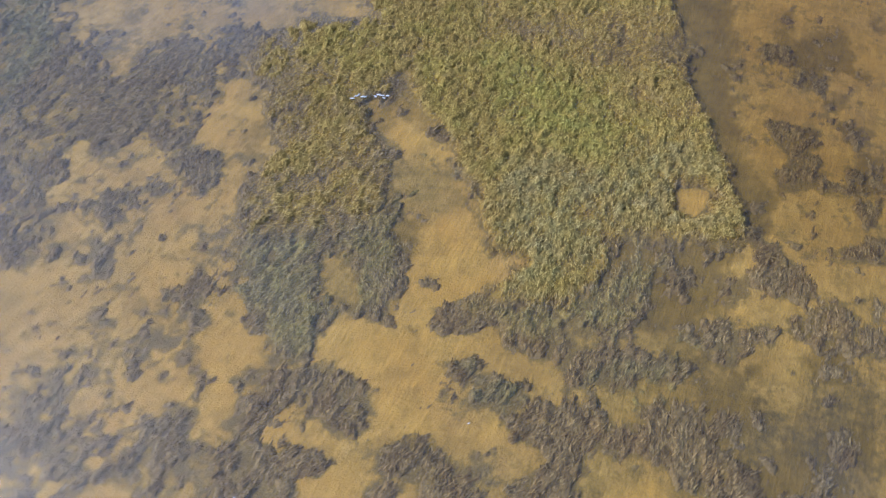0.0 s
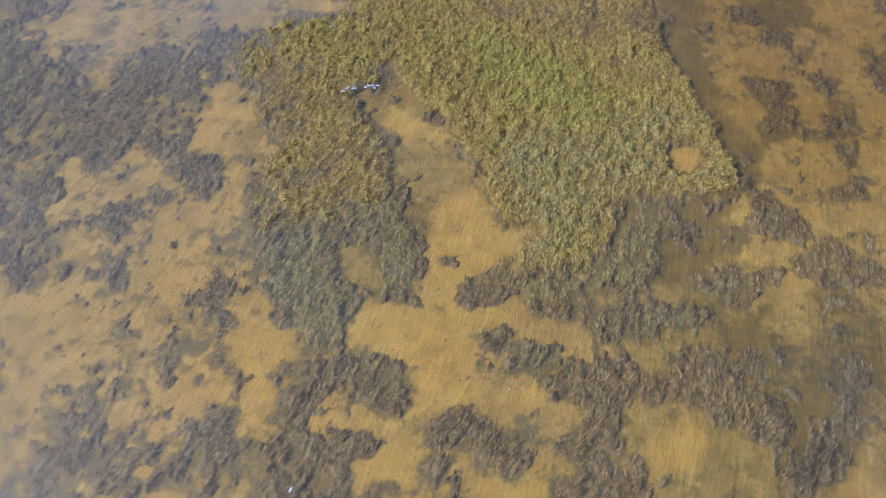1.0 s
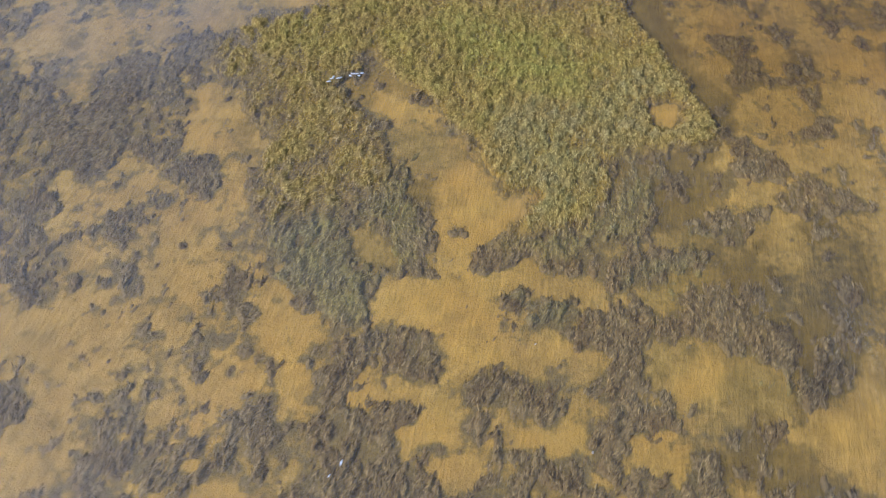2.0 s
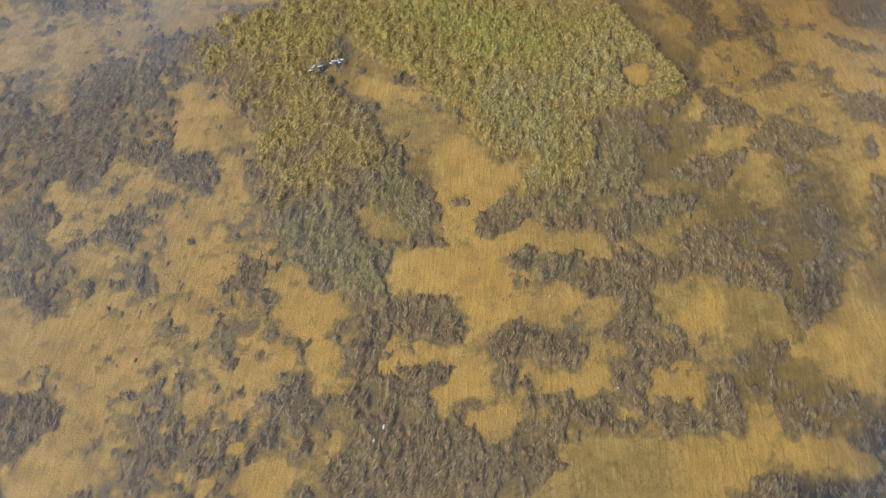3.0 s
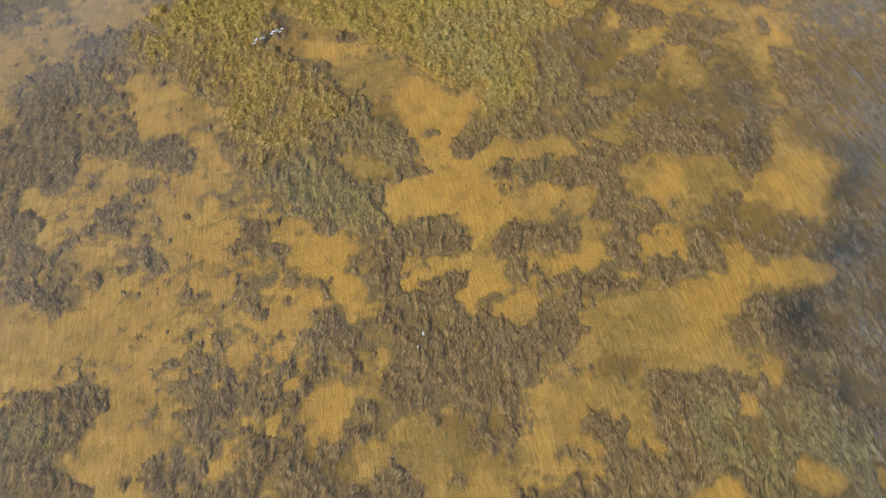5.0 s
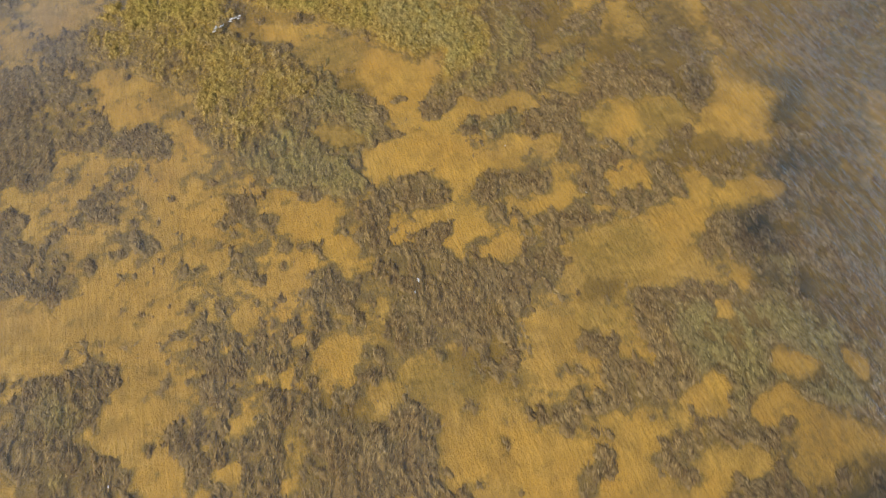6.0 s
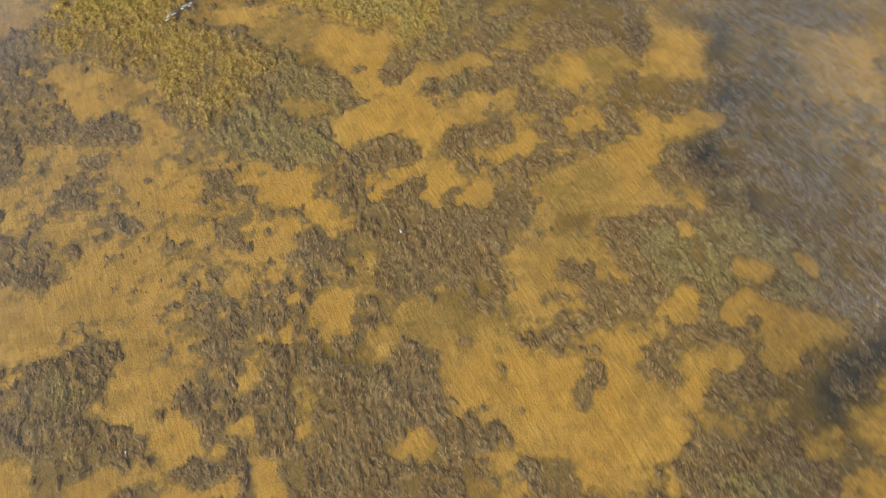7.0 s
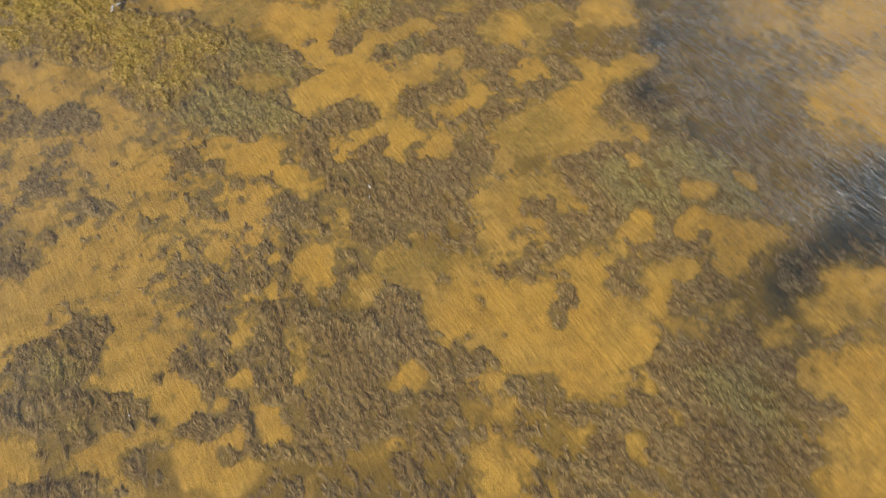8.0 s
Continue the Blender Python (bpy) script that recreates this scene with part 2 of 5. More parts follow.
brown(-9.7, 25.1, -6.9, 26.7, -4.6, 26.6, -3.0, 22.1, -3.1, 21.5, -4.0, 21.1, -3.0, 19.3, -2.5, 18.3, -2.2, 17.2, -3.0, 16.4, -2.7, 14.9, -3.7, 14.4, -5.3, 14.1, -8.2, 14.4, -8.3, 17.5, -7.6, 18.7, -8.2, 20.8, -9.3, 22.9)
mat(-7.2, 25.5, -4.8, 26.0, -3.9, 22.2, -6.2, 21.5)
sand(-6.1, 27.8, -5.1, 27.8, -5.0, 26.3, -5.8, 26.6)
sand(-4.1, 25.6, -3.7, 25.6, -3.7, 24.6, -4.0, 24.8)
mossy(-8.2, 14.4, -2.5, 14.9, -2.6, 13.2, -3.6, 13.9, -5.2, 13.7, -5.0, 12.1, -7.7, 12.1)
mossy(-7.8, 12.5, -5.3, 13.9, -2.5, 14.4, -2.5, 11.2, -4.1, 10.8, -4.4, 10.0, -6.1, 9.6, -7.5, 11.2)
film(-5.2, 13.8, -4.1, 14.0, -3.4, 13.0, -3.6, 11.9, -4.4, 12.1, -4.9, 13.0)
mat(-5.0, 29.5, 9.4, 29.1, 9.6, 24.3, 9.1, 21.9, 9.6, 19.4, 9.7, 17.7, 9.8, 16.3, 10.4, 15.3, 10.1, 14.8, 9.1, 13.9, 7.0, 14.8, 5.9, 14.1, 4.4, 12.5, 3.2, 11.8, 1.4, 11.6, 0.3, 11.9, 1.4, 13.0, 0.9, 14.1, 0.5, 16.1, -0.5, 17.8, -0.6, 19.2, -2.0, 20.8, -2.5, 22.8, -3.9, 22.8)
sheen_mat(1.5, 18.0, 7.9, 18.5, 9.7, 17.7, 9.0, 14.4, 6.4, 14.9, 4.7, 13.7, 3.1, 12.5, 1.4, 12.1, 0.9, 13.4, 0.5, 15.9)
brown(0.5, 26.8, 9.3, 26.6, 9.2, 22.9, 5.2, 22.6, 2.9, 23.7)
brown(5.8, 21.7, 7.5, 22.2, 8.9, 20.3, 7.2, 20.3)
brown(7.3, 16.9, 9.7, 16.9, 9.7, 15.6, 7.7, 15.6)
sand(7.7, 16.3, 8.2, 16.2, 8.0, 15.8, 7.6, 15.9)
green(0.5, 23.8, 3.2, 23.8, 5.6, 21.6, 5.9, 18.6, 5.1, 17.4, 3.5, 18.3, 1.0, 20.1)
sand(-3.9, 21.1, -2.9, 20.8, -2.1, 20.1, -2.3, 19.4, -1.9, 19.3, -0.8, 18.3, -0.8, 17.5, -0.5, 16.7, -0.9, 15.4, -1.8, 16.1, -2.2, 16.9, -1.8, 17.8, -2.7, 18.6, -3.1, 20.1)
film(-2.9, 17.8, -1.8, 17.9, -0.5, 17.5, -0.3, 16.1, -1.1, 15.1, -2.1, 15.3, -2.6, 16.4)
sand(-1.8, 15.1, -0.5, 15.4, 0.7, 14.4, 0.5, 13.7, 1.5, 13.4, 1.2, 13.0, 0.3, 13.0, 0.3, 11.7, -1.0, 11.2, -1.7, 11.2, -2.5, 11.2, -2.6, 12.5, -2.0, 13.4, -1.7, 14.4)
mossy(-3.7, 14.4, -2.6, 16.4, -2.1, 15.4, -1.8, 14.4, -2.0, 13.4, -2.6, 12.5, -3.2, 13.2)
dim(-2.6, 15.0, -1.7, 15.3, -1.6, 14.0, -2.2, 13.4)
sand(-4.3, 10.8, -2.5, 11.4, -1.6, 11.5, 0.7, 11.0, 1.4, 10.6, 1.0, 10.2, 1.5, 9.7, 1.0, 9.5, -0.4, 9.6, -0.4, 9.3, 0.3, 8.7, -0.4, 8.5, -0.2, 7.8, 1.3, 8.4, 1.5, 7.8, 1.1, 7.0, -0.4, 7.1, -1.0, 6.8, -2.3, 6.6, -3.0, 7.3, -2.8, 8.2, -3.4, 9.2, -4.4, 10.0)
weed(-1.6, 12.7, -0.7, 12.7, -0.8, 12.3, -1.5, 12.3)
weed(-1.0, 11.6, 0.4, 11.9, 1.4, 11.7, 1.2, 11.0, 0.5, 11.1, -1.0, 11.0)
dim(-1.9, 11.0, -1.5, 11.0, -1.6, 10.6, -1.9, 10.7)
pale(-0.3, 9.6, 0.3, 9.8, 0.4, 9.3, 1.3, 9.3, 2.2, 9.3, 2.1, 8.2, 1.1, 7.8, 0.6, 8.2, -0.1, 8.2, -0.1, 8.8, 0.4, 8.9, -0.1, 9.2)
weed(0.3, 10.2, 0.8, 10.2, 0.7, 10.0, 0.3, 10.0)
weed(1.0, 11.3, 3.2, 11.3, 4.2, 10.1, 4.1, 8.9, 3.0, 8.9, 2.2, 9.5, 1.4, 10.0)
sand(2.2, 9.7, 3.1, 9.3, 2.7, 8.7, 2.0, 9.1)
sand(2.4, 11.1, 2.7, 10.9, 2.6, 10.6)
weed(1.3, 7.8, 3.0, 8.6, 4.0, 8.2, 3.8, 6.9, 2.8, 5.6, 1.2, 5.6, 1.2, 6.3, 1.9, 6.7, 1.3, 7.2)
dim(-2.2, 7.2, -0.7, 7.3, -0.9, 6.8, -2.0, 6.7)
weed(-3.0, 6.8, -1.7, 6.7, -1.7, 6.3, -3.0, 6.4)
weed(-1.7, 6.6, -0.7, 6.8, -0.4, 6.3, -0.5, 5.5, -1.2, 5.7, -1.6, 6.1)
weed(0.1, 7.0, 0.8, 6.9, 0.6, 6.3, -0.0, 6.5)
sand(-5.1, 6.3, -3.6, 6.1, -2.0, 6.3, -1.3, 5.8, -1.9, 5.5, -3.8, 5.5, -5.0, 5.8)
weed(-5.2, 6.9, -4.3, 6.8, -3.9, 6.1, -4.7, 6.3)
sand(-4.4, 7.4, -3.9, 7.3, -3.7, 6.9, -4.7, 6.9)
shoal(10.6, 28.6, 20.0, 28.3, 12.2, 5.7, 7.2, 5.6, 8.4, 10.5, 10.3, 14.8, 10.4, 20.3)
silt(9.5, 28.2, 11.6, 28.2, 11.4, 25.0, 10.4, 20.3, 10.3, 18.8, 10.3, 16.6, 10.3, 14.8, 9.9, 15.8, 9.9, 18.5, 9.3, 21.2, 9.6, 24.3)
dim(5.1, 14.4, 9.1, 13.9, 8.4, 11.5, 7.7, 11.3, 7.5, 10.5, 5.8, 10.7, 4.8, 11.1)
mossy(0.4, 11.7, 3.2, 11.8, 4.4, 12.6, 5.9, 14.2, 6.4, 13.2, 5.0, 10.7, 3.1, 10.5, 1.4, 10.4)
pale(3.4, 9.5, 4.8, 9.9, 5.7, 9.9, 5.4, 8.9, 4.2, 8.8, 3.5, 8.6)
pale(5.6, 9.5, 7.1, 10.0, 8.3, 9.7, 7.5, 9.1, 6.1, 9.0)
film(4.9, 10.5, 6.1, 10.6, 7.2, 10.3, 6.6, 9.9, 5.7, 9.9, 4.7, 10.2)
film(4.0, 8.8, 5.6, 8.9, 7.2, 8.8, 7.1, 8.1, 6.1, 8.1, 5.4, 7.7, 4.6, 7.9, 3.9, 8.2)
weed(3.9, 7.7, 4.6, 7.5, 5.9, 7.9, 6.6, 7.9, 7.1, 7.2, 7.2, 6.7, 6.7, 6.1, 7.5, 6.0, 7.4, 5.7, 5.6, 5.6, 5.2, 6.2, 4.1, 6.4, 3.7, 7.0)
film(3.6, 6.9, 4.1, 6.7, 5.2, 6.2, 5.4, 5.6, 3.5, 5.6, 3.5, 6.1)
murky(7.5, 9.4, 8.9, 8.8, 9.6, 8.3, 12.5, 9.0, 11.4, 5.7, 7.4, 5.7)
dim(7.3, 9.0, 8.4, 9.7, 8.4, 8.6, 7.7, 6.9, 7.3, 7.2)
dim(10.6, 7.2, 11.3, 7.5, 11.5, 7.1, 11.2, 6.8, 10.6, 6.9)
weed(8.7, 12.8, 9.7, 13.2, 10.0, 14.1, 10.7, 13.4, 10.3, 12.5, 9.1, 11.9, 8.4, 11.7)
sand(8.5, 13.4, 9.6, 13.4, 9.3, 13.0, 8.5, 13.1)
weed(10.7, 12.6, 11.3, 12.8, 11.1, 12.3, 10.7, 12.1)
weed(11.6, 12.8, 12.0, 13.0, 11.8, 12.6)
weed(12.7, 13.9, 13.3, 14.2, 13.5, 13.7, 12.7, 13.4)
weed(10.3, 11.2, 11.1, 11.3, 10.7, 10.8, 10.4, 10.7)
weed(8.5, 10.9, 9.9, 10.9, 9.6, 10.5, 9.1, 10.3, 8.6, 10.5)
weed(11.5, 11.5, 12.1, 12.0, 12.5, 11.5, 12.1, 10.7, 11.0, 10.3, 10.8, 10.5, 11.4, 10.9)
weed(12.5, 12.1, 13.5, 12.2, 13.0, 10.5, 12.4, 10.5, 12.8, 11.1, 12.9, 11.7)
sand(12.5, 11.5, 12.8, 11.5, 12.6, 10.9, 12.3, 10.9)
dim(8.6, 9.7, 9.1, 9.8, 8.8, 9.3, 8.3, 9.3)
dim(10.6, 9.8, 11.4, 10.1, 11.2, 9.4, 10.6, 9.2)
dim(7.7, 8.8, 8.7, 8.6, 8.4, 8.1, 7.8, 8.3)
weed(12.2, 24.6, 13.0, 25.0, 13.6, 24.2, 13.5, 23.2, 13.8, 22.5, 13.3, 22.1, 12.9, 23.2, 12.3, 23.9)
dim(13.5, 26.0, 14.2, 26.8, 14.0, 24.9, 15.8, 25.6, 16.3, 24.9, 15.8, 23.1, 14.1, 22.8, 13.6, 23.5, 12.9, 25.3)
dim(16.0, 24.9, 16.1, 22.8, 16.8, 22.4, 16.1, 21.8, 15.1, 23.1)
dim(14.1, 22.8, 14.9, 22.5, 14.3, 21.8, 13.5, 22.1)
dim(14.6, 21.5, 15.2, 21.4, 14.8, 20.7, 14.2, 20.9)
dim(14.7, 19.6, 15.3, 19.4, 15.0, 18.9, 14.5, 19.2)
dim(17.3, 26.0, 18.1, 26.4, 17.7, 25.1, 17.2, 25.3)
weed(10.2, 19.4, 11.2, 19.0, 10.9, 18.5, 10.2, 18.8)
weed(10.6, 23.3, 11.0, 23.3, 11.3, 22.2, 10.8, 21.9)
weed(12.2, 18.6, 12.5, 18.4, 12.5, 17.5, 12.2, 17.7)
weed(11.6, 17.2, 12.7, 17.4, 13.5, 16.6, 13.0, 16.5, 11.7, 16.9)
weed(11.8, 19.8, 13.2, 19.3, 12.9, 18.8, 12.1, 19.2)
weed(13.9, 17.4, 14.4, 17.2, 14.2, 16.3, 13.7, 16.5)
dim(14.7, 18.2, 15.4, 18.0, 14.9, 16.3, 14.2, 16.6)
weed(13.6, 15.8, 14.6, 15.9, 14.1, 14.8, 13.5, 14.8)
weed(12.8, 13.9, 13.6, 14.4, 14.2, 14.2, 13.9, 13.4, 13.0, 13.7)
dim(9.9, 16.1, 10.7, 16.7, 11.2, 16.3, 10.4, 15.8)
sunken(8.7, 6.2, 10.2, 6.5, 9.9, 5.0, 9.1, 3.5, 8.2, 3.3, 8.2, 4.6)
dim(9.4, 7.1, 10.4, 6.0, 9.0, 3.5, 10.6, 2.3, 9.7, 1.3, 6.4, 2.8, 7.6, 5.2)
dim(6.4, 2.9, 9.2, 0.7, 7.8, -0.7, 5.7, 1.4)
deep(3.7, -0.1, 7.5, -1.0, 5.4, -3.3, 2.3, -1.9)
sunken(9.7, 6.9, 10.3, 6.1, 9.6, 4.4, 8.4, 4.2, 8.5, 5.4)
broken(-16.6, 26.5, -10.5, 23.1, -11.3, 19.0, -13.8, 18.3, -15.2, 20.1, -14.5, 16.5, -15.7, 16.6, -15.0, 14.5, -14.0, 13.7, -15.0, 13.2, -16.0, 13.1, -16.5, 13.4, -18.7, 15.3)
sand(-14.6, 20.3, -13.3, 21.0, -13.0, 20.6, -13.3, 20.0, -13.2, 19.0, -14.1, 19.8)
sand(-12.7, 19.5, -11.6, 18.9, -11.8, 18.0, -12.8, 18.6)
sand(-15.3, 19.5, -15.0, 19.0, -15.3, 18.5, -15.6, 18.9)
sand(-17.1, 15.6, -16.5, 15.2, -16.5, 14.9, -17.1, 15.1)
sand(-15.3, 17.7, -15.0, 17.6, -15.2, 17.2)
sand(-13.8, 24.4, -13.4, 24.1, -13.6, 23.6, -13.9, 23.9)
shoal(-13.6, 18.1, -11.8, 17.6, -10.6, 15.9, -10.9, 14.2, -11.5, 13.2, -13.6, 13.7, -13.9, 14.1, -15.5, 15.7, -15.6, 16.3, -14.3, 16.4)
shoal(-18.8, 15.1, -16.0, 13.0, -14.1, 13.4, -12.0, 13.7, -10.2, 11.8, -7.5, 11.0, -9.9, 6.0, -13.5, 4.5, -17.7, 7.1, -19.8, 10.0)
dim(-13.7, 14.5, -13.4, 14.4, -13.6, 13.7, -13.9, 13.9)
tufted(-11.5, 13.5, -7.5, 11.0, -9.9, 6.0, -13.4, 4.9, -14.2, 7.4, -14.6, 9.1, -12.7, 9.1, -10.9, 9.9, -11.9, 11.6)
tufted(-15.3, 9.6, -12.9, 8.3, -14.1, 4.9, -15.9, 6.0, -13.8, 7.1)
weed(-12.3, 13.4, -12.0, 13.3, -12.6, 12.0, -12.9, 12.1)
weed(-11.5, 12.3, -11.1, 12.4, -11.2, 11.8, -10.4, 11.2, -10.5, 10.7, -11.0, 11.2, -11.5, 11.6)
weed(-10.5, 13.2, -8.4, 11.8, -9.2, 11.5, -10.5, 12.0)
weed(-9.3, 11.4, -8.7, 11.1, -9.2, 10.4, -9.5, 10.6)
weed(-10.1, 10.4, -8.5, 9.7, -9.4, 8.2, -9.6, 8.8, -9.4, 9.7)
weed(-13.6, 11.6, -13.0, 11.5, -13.2, 10.8, -13.7, 10.9)
dim(-15.1, 12.3, -14.7, 12.2, -14.8, 11.8, -15.1, 12.0)
weed(-14.7, 11.5, -14.2, 11.3, -14.4, 11.0)
dim(-15.1, 11.3, -14.9, 11.1, -14.8, 10.5, -15.2, 10.8)
dim(-14.5, 10.7, -14.1, 10.6, -14.3, 10.1, -14.6, 10.2)
weed(-12.2, 9.2, -11.2, 9.4, -11.3, 8.7, -11.7, 8.5, -11.2, 8.4, -11.1, 8.0, -11.8, 7.9, -12.7, 8.6)
weed(-15.6, 10.7, -14.9, 10.2, -14.9, 9.6, -15.4, 9.8, -15.7, 10.3)
weed(-19.4, 12.1, -17.4, 11.1, -16.7, 10.4, -16.0, 10.4, -16.1, 9.8, -16.4, 9.3, -17.0, 9.1, -17.2, 8.4, -17.9, 8.6, -18.3, 8.2, -17.7, 7.1, -20.0, 8.5)
mossy(-19.6, 11.0, -17.9, 9.8, -18.0, 8.8, -18.4, 8.5, -19.9, 9.4)
dim(-13.8, 9.6, -12.5, 9.0, -12.9, 8.5, -13.7, 9.0)
dim(-15.4, 9.4, -13.1, 8.2, -13.3, 7.7, -14.0, 7.9, -14.7, 8.0, -15.6, 8.7)
weed(-13.2, 8.2, -12.8, 8.0, -13.0, 7.5, -13.5, 7.8)
weed(-14.1, 7.6, -13.5, 7.2, -13.8, 6.9)
weed(-13.4, 6.5, -13.2, 6.1, -13.4, 5.9, -13.6, 6.2)
weed(-15.8, 6.7, -15.3, 6.8, -15.0, 6.4, -15.6, 5.8, -16.0, 6.1)
dim(-15.4, 6.5, -14.2, 6.5, -14.2, 5.6, -14.5, 5.1, -15.5, 5.8)
weed(-12.3, 7.0, -10.1, 6.4, -11.5, 3.3, -13.9, 4.8, -13.6, 5.2, -13.2, 5.1, -12.7, 5.4, -12.3, 5.6, -12.1, 5.8, -12.6, 6.6)
sand(-11.6, 5.5, -10.6, 5.3, -10.9, 4.7, -11.5, 5.0)
weed(-6.4, 7.1, -5.5, 7.1, -4.9, 6.2, -4.9, 5.2, -4.1, 4.7, -2.8, 3.9, -1.6, 3.6, -0.8, 3.6, -1.8, 2.3, -3.5, 1.4, -4.4, 1.7, -5.3, 1.9, -5.6, 1.2, -6.4, 0.9, -7.6, 1.5, -7.6, 2.5, -8.5, 3.2, -9.3, 3.5, -10.1, 4.2, -9.3, 5.0, -9.2, 5.6, -8.6, 5.4, -8.0, 5.9, -7.1, 6.1, -7.0, 6.7)
weed(-6.8, 9.7, -5.3, 9.1, -5.4, 8.0, -6.2, 7.4, -7.0, 6.7, -7.0, 7.5, -7.0, 8.2, -6.6, 8.7, -7.2, 8.9)
sand(-5.2, 8.7, -4.8, 8.2, -5.3, 7.0, -6.0, 7.4, -5.9, 7.8)
sand(-8.3, 9.5, -7.0, 8.5, -7.2, 7.8, -7.7, 8.2, -7.9, 7.8, -8.7, 8.5)
sand(-8.3, 11.5, -6.8, 10.5, -7.6, 9.4, -8.6, 9.5, -8.8, 10.4)
weed(-8.8, 8.2, -8.1, 7.8, -8.4, 6.9, -8.1, 6.2, -8.5, 6.2, -9.6, 6.7, -10.3, 7.1, -9.8, 7.8, -9.0, 7.7)
sand(-8.2, 7.4, -7.8, 7.0, -8.0, 6.8, -8.3, 7.0)
sand(-7.6, 7.6, -7.1, 7.3, -7.4, 6.6, -7.8, 6.9)
sand(-8.5, 6.3, -7.3, 5.8, -7.5, 5.4, -8.4, 5.7, -8.7, 5.9)
sand(-9.5, 6.2, -9.0, 6.0, -9.1, 5.7, -9.5, 5.9)
weed(-9.0, 10.0, -8.4, 9.4, -9.0, 8.7, -9.7, 8.6)
sand(-4.8, 8.0, -3.1, 6.9, -2.4, 6.2, -2.5, 5.4, -1.4, 5.5, -1.7, 5.2, -1.9, 4.3, -2.9, 4.2, -3.7, 4.2, -3.9, 4.6, -4.3, 5.0, -4.8, 5.3, -5.0, 6.5, -4.2, 6.2, -4.8, 6.8, -5.3, 7.1)
weed(-4.9, 7.0, -3.8, 6.5, -4.2, 6.3, -4.9, 6.7)
weed(-4.0, 5.6, -3.1, 5.2, -2.5, 4.7, -2.8, 4.5, -4.0, 5.2, -4.2, 5.5)
weed(-4.3, 9.3, -3.0, 8.2, -3.2, 7.2, -4.3, 7.6, -4.7, 8.1)
weed(-1.7, 7.2, 0.1, 6.3, -0.3, 5.4, -1.2, 5.2, -1.5, 5.8, -2.2, 6.5)
sand(-1.7, 5.2, 0.5, 4.9, -0.2, 4.3, -1.5, 4.7)
weed(-1.3, 4.4, 0.3, 3.7, 0.6, 2.3, -1.1, 3.1, -2.0, 3.6)
sand(-11.0, 5.8, -9.5, 5.1, -10.0, 4.4, -10.6, 3.9, -10.3, 3.5, -11.0, 3.6, -11.4, 4.8)
shoal(-9.7, 3.3, -8.5, 3.2, -7.4, 2.4, -7.6, 1.5, -6.5, 0.8, -5.8, 1.2, -5.4, 1.5, -4.1, 1.8, -3.3, 1.5, -2.3, 1.5, -4.3, -1.1, -10.4, 2.6)
dim(-10.2, 3.7, -9.7, 3.3, -10.0, 3.0, -10.8, 3.3)
dim(-4.5, 0.2, -3.7, -0.1, -3.8, -0.6, -4.6, -0.2)
silt(-7.6, 2.5, -6.3, 1.9, -6.7, 1.1, -7.7, 1.6)
film(-1.2, 3.1, 0.7, 2.4, 1.9, 1.0, 2.9, 1.3, 1.9, 0.0, 1.1, -0.4, -0.0, -0.3, -1.2, 0.2, -2.4, 1.6)
sand(-0.1, 5.5, 1.3, 5.0, 0.8, 3.7, -0.7, 4.3)
weed(0.9, 4.4, 1.8, 4.1, 1.4, 3.5, 0.5, 3.6)
sand(2.0, 4.0, 3.4, 3.5, 3.5, 2.8, 3.0, 2.3, 1.6, 3.2, 1.3, 2.3, 0.9, 2.6, 1.1, 3.5)
sand(0.4, 3.6, 1.3, 3.1, 0.8, 2.8, 0.2, 3.0)
sand(3.3, 1.6, 4.9, 0.5, 5.7, 0.3, 5.5, -0.1, 4.3, 0.4, 3.3, 0.5, 2.9, 1.1, 2.0, 0.9, 1.6, 0.7, 1.1, 1.0, 2.1, 1.8)
dim(4.1, 3.2, 6.7, 1.9, 5.8, 1.1, 3.8, 1.8, 3.3, 2.6)
dim(5.7, 1.1, 7.4, 0.1, 5.9, -1.3, 4.8, -0.8, 4.5, -0.1)
deep(7.4, 0.1, 9.4, -0.6, 2.9, -5.9, 0.9, -4.3, 1.4, -3.1, 3.3, -2.2, 2.7, -1.4, 2.1, -0.1, 4.3, -0.3, 5.6, -1.1)
weed(2.3, 0.7, 4.0, -0.1, 2.8, -1.8, 1.7, -1.6, 1.1, -0.8)
sand(7.3, 1.3, 7.8, 0.4, 7.7, 0.1, 6.9, 0.6)
sand(5.9, -0.2, 6.5, -0.7, 6.1, -0.8, 5.7, -0.5)
sand(2.7, 0.1, 3.0, -0.4, 2.7, -0.5, 2.3, -0.2)
sand(1.2, -1.6, 2.4, -1.9, 2.1, -2.2, 1.4, -2.2, 1.1, -2.0)
sand(0.4, -2.2, 0.6, -2.4, 0.2, -2.5)
silt(-2.1, 1.6, -1.0, 0.7, -1.7, 0.1, -3.0, 1.1)
film(-3.5, 1.0, -1.6, 0.0, -2.6, -1.2, -3.9, -0.6)
weed(-1.5, -0.1, -0.6, 0.1, 0.4, -0.4, 1.0, -1.6, 1.9, -2.6, 0.8, -3.7, 0.7, -4.2, -2.3, -2.3, -2.6, -1.2, -2.0, -0.6)
sand(-4.5, -0.4, -2.8, -1.2, -2.5, -1.8, -2.3, -2.3, -4.8, -0.8)
weed(13.4, 7.8, 13.8, 7.3, 13.2, 5.7, 12.0, 5.4, 12.2, 6.3)
dim(15.0, 6.8, 17.3, 5.9, 14.4, 3.5, 12.9, 4.4, 13.8, 6.1)
dim(8.8, 6.7, 10.2, 6.2, 9.9, 5.0, 8.4, 5.6)
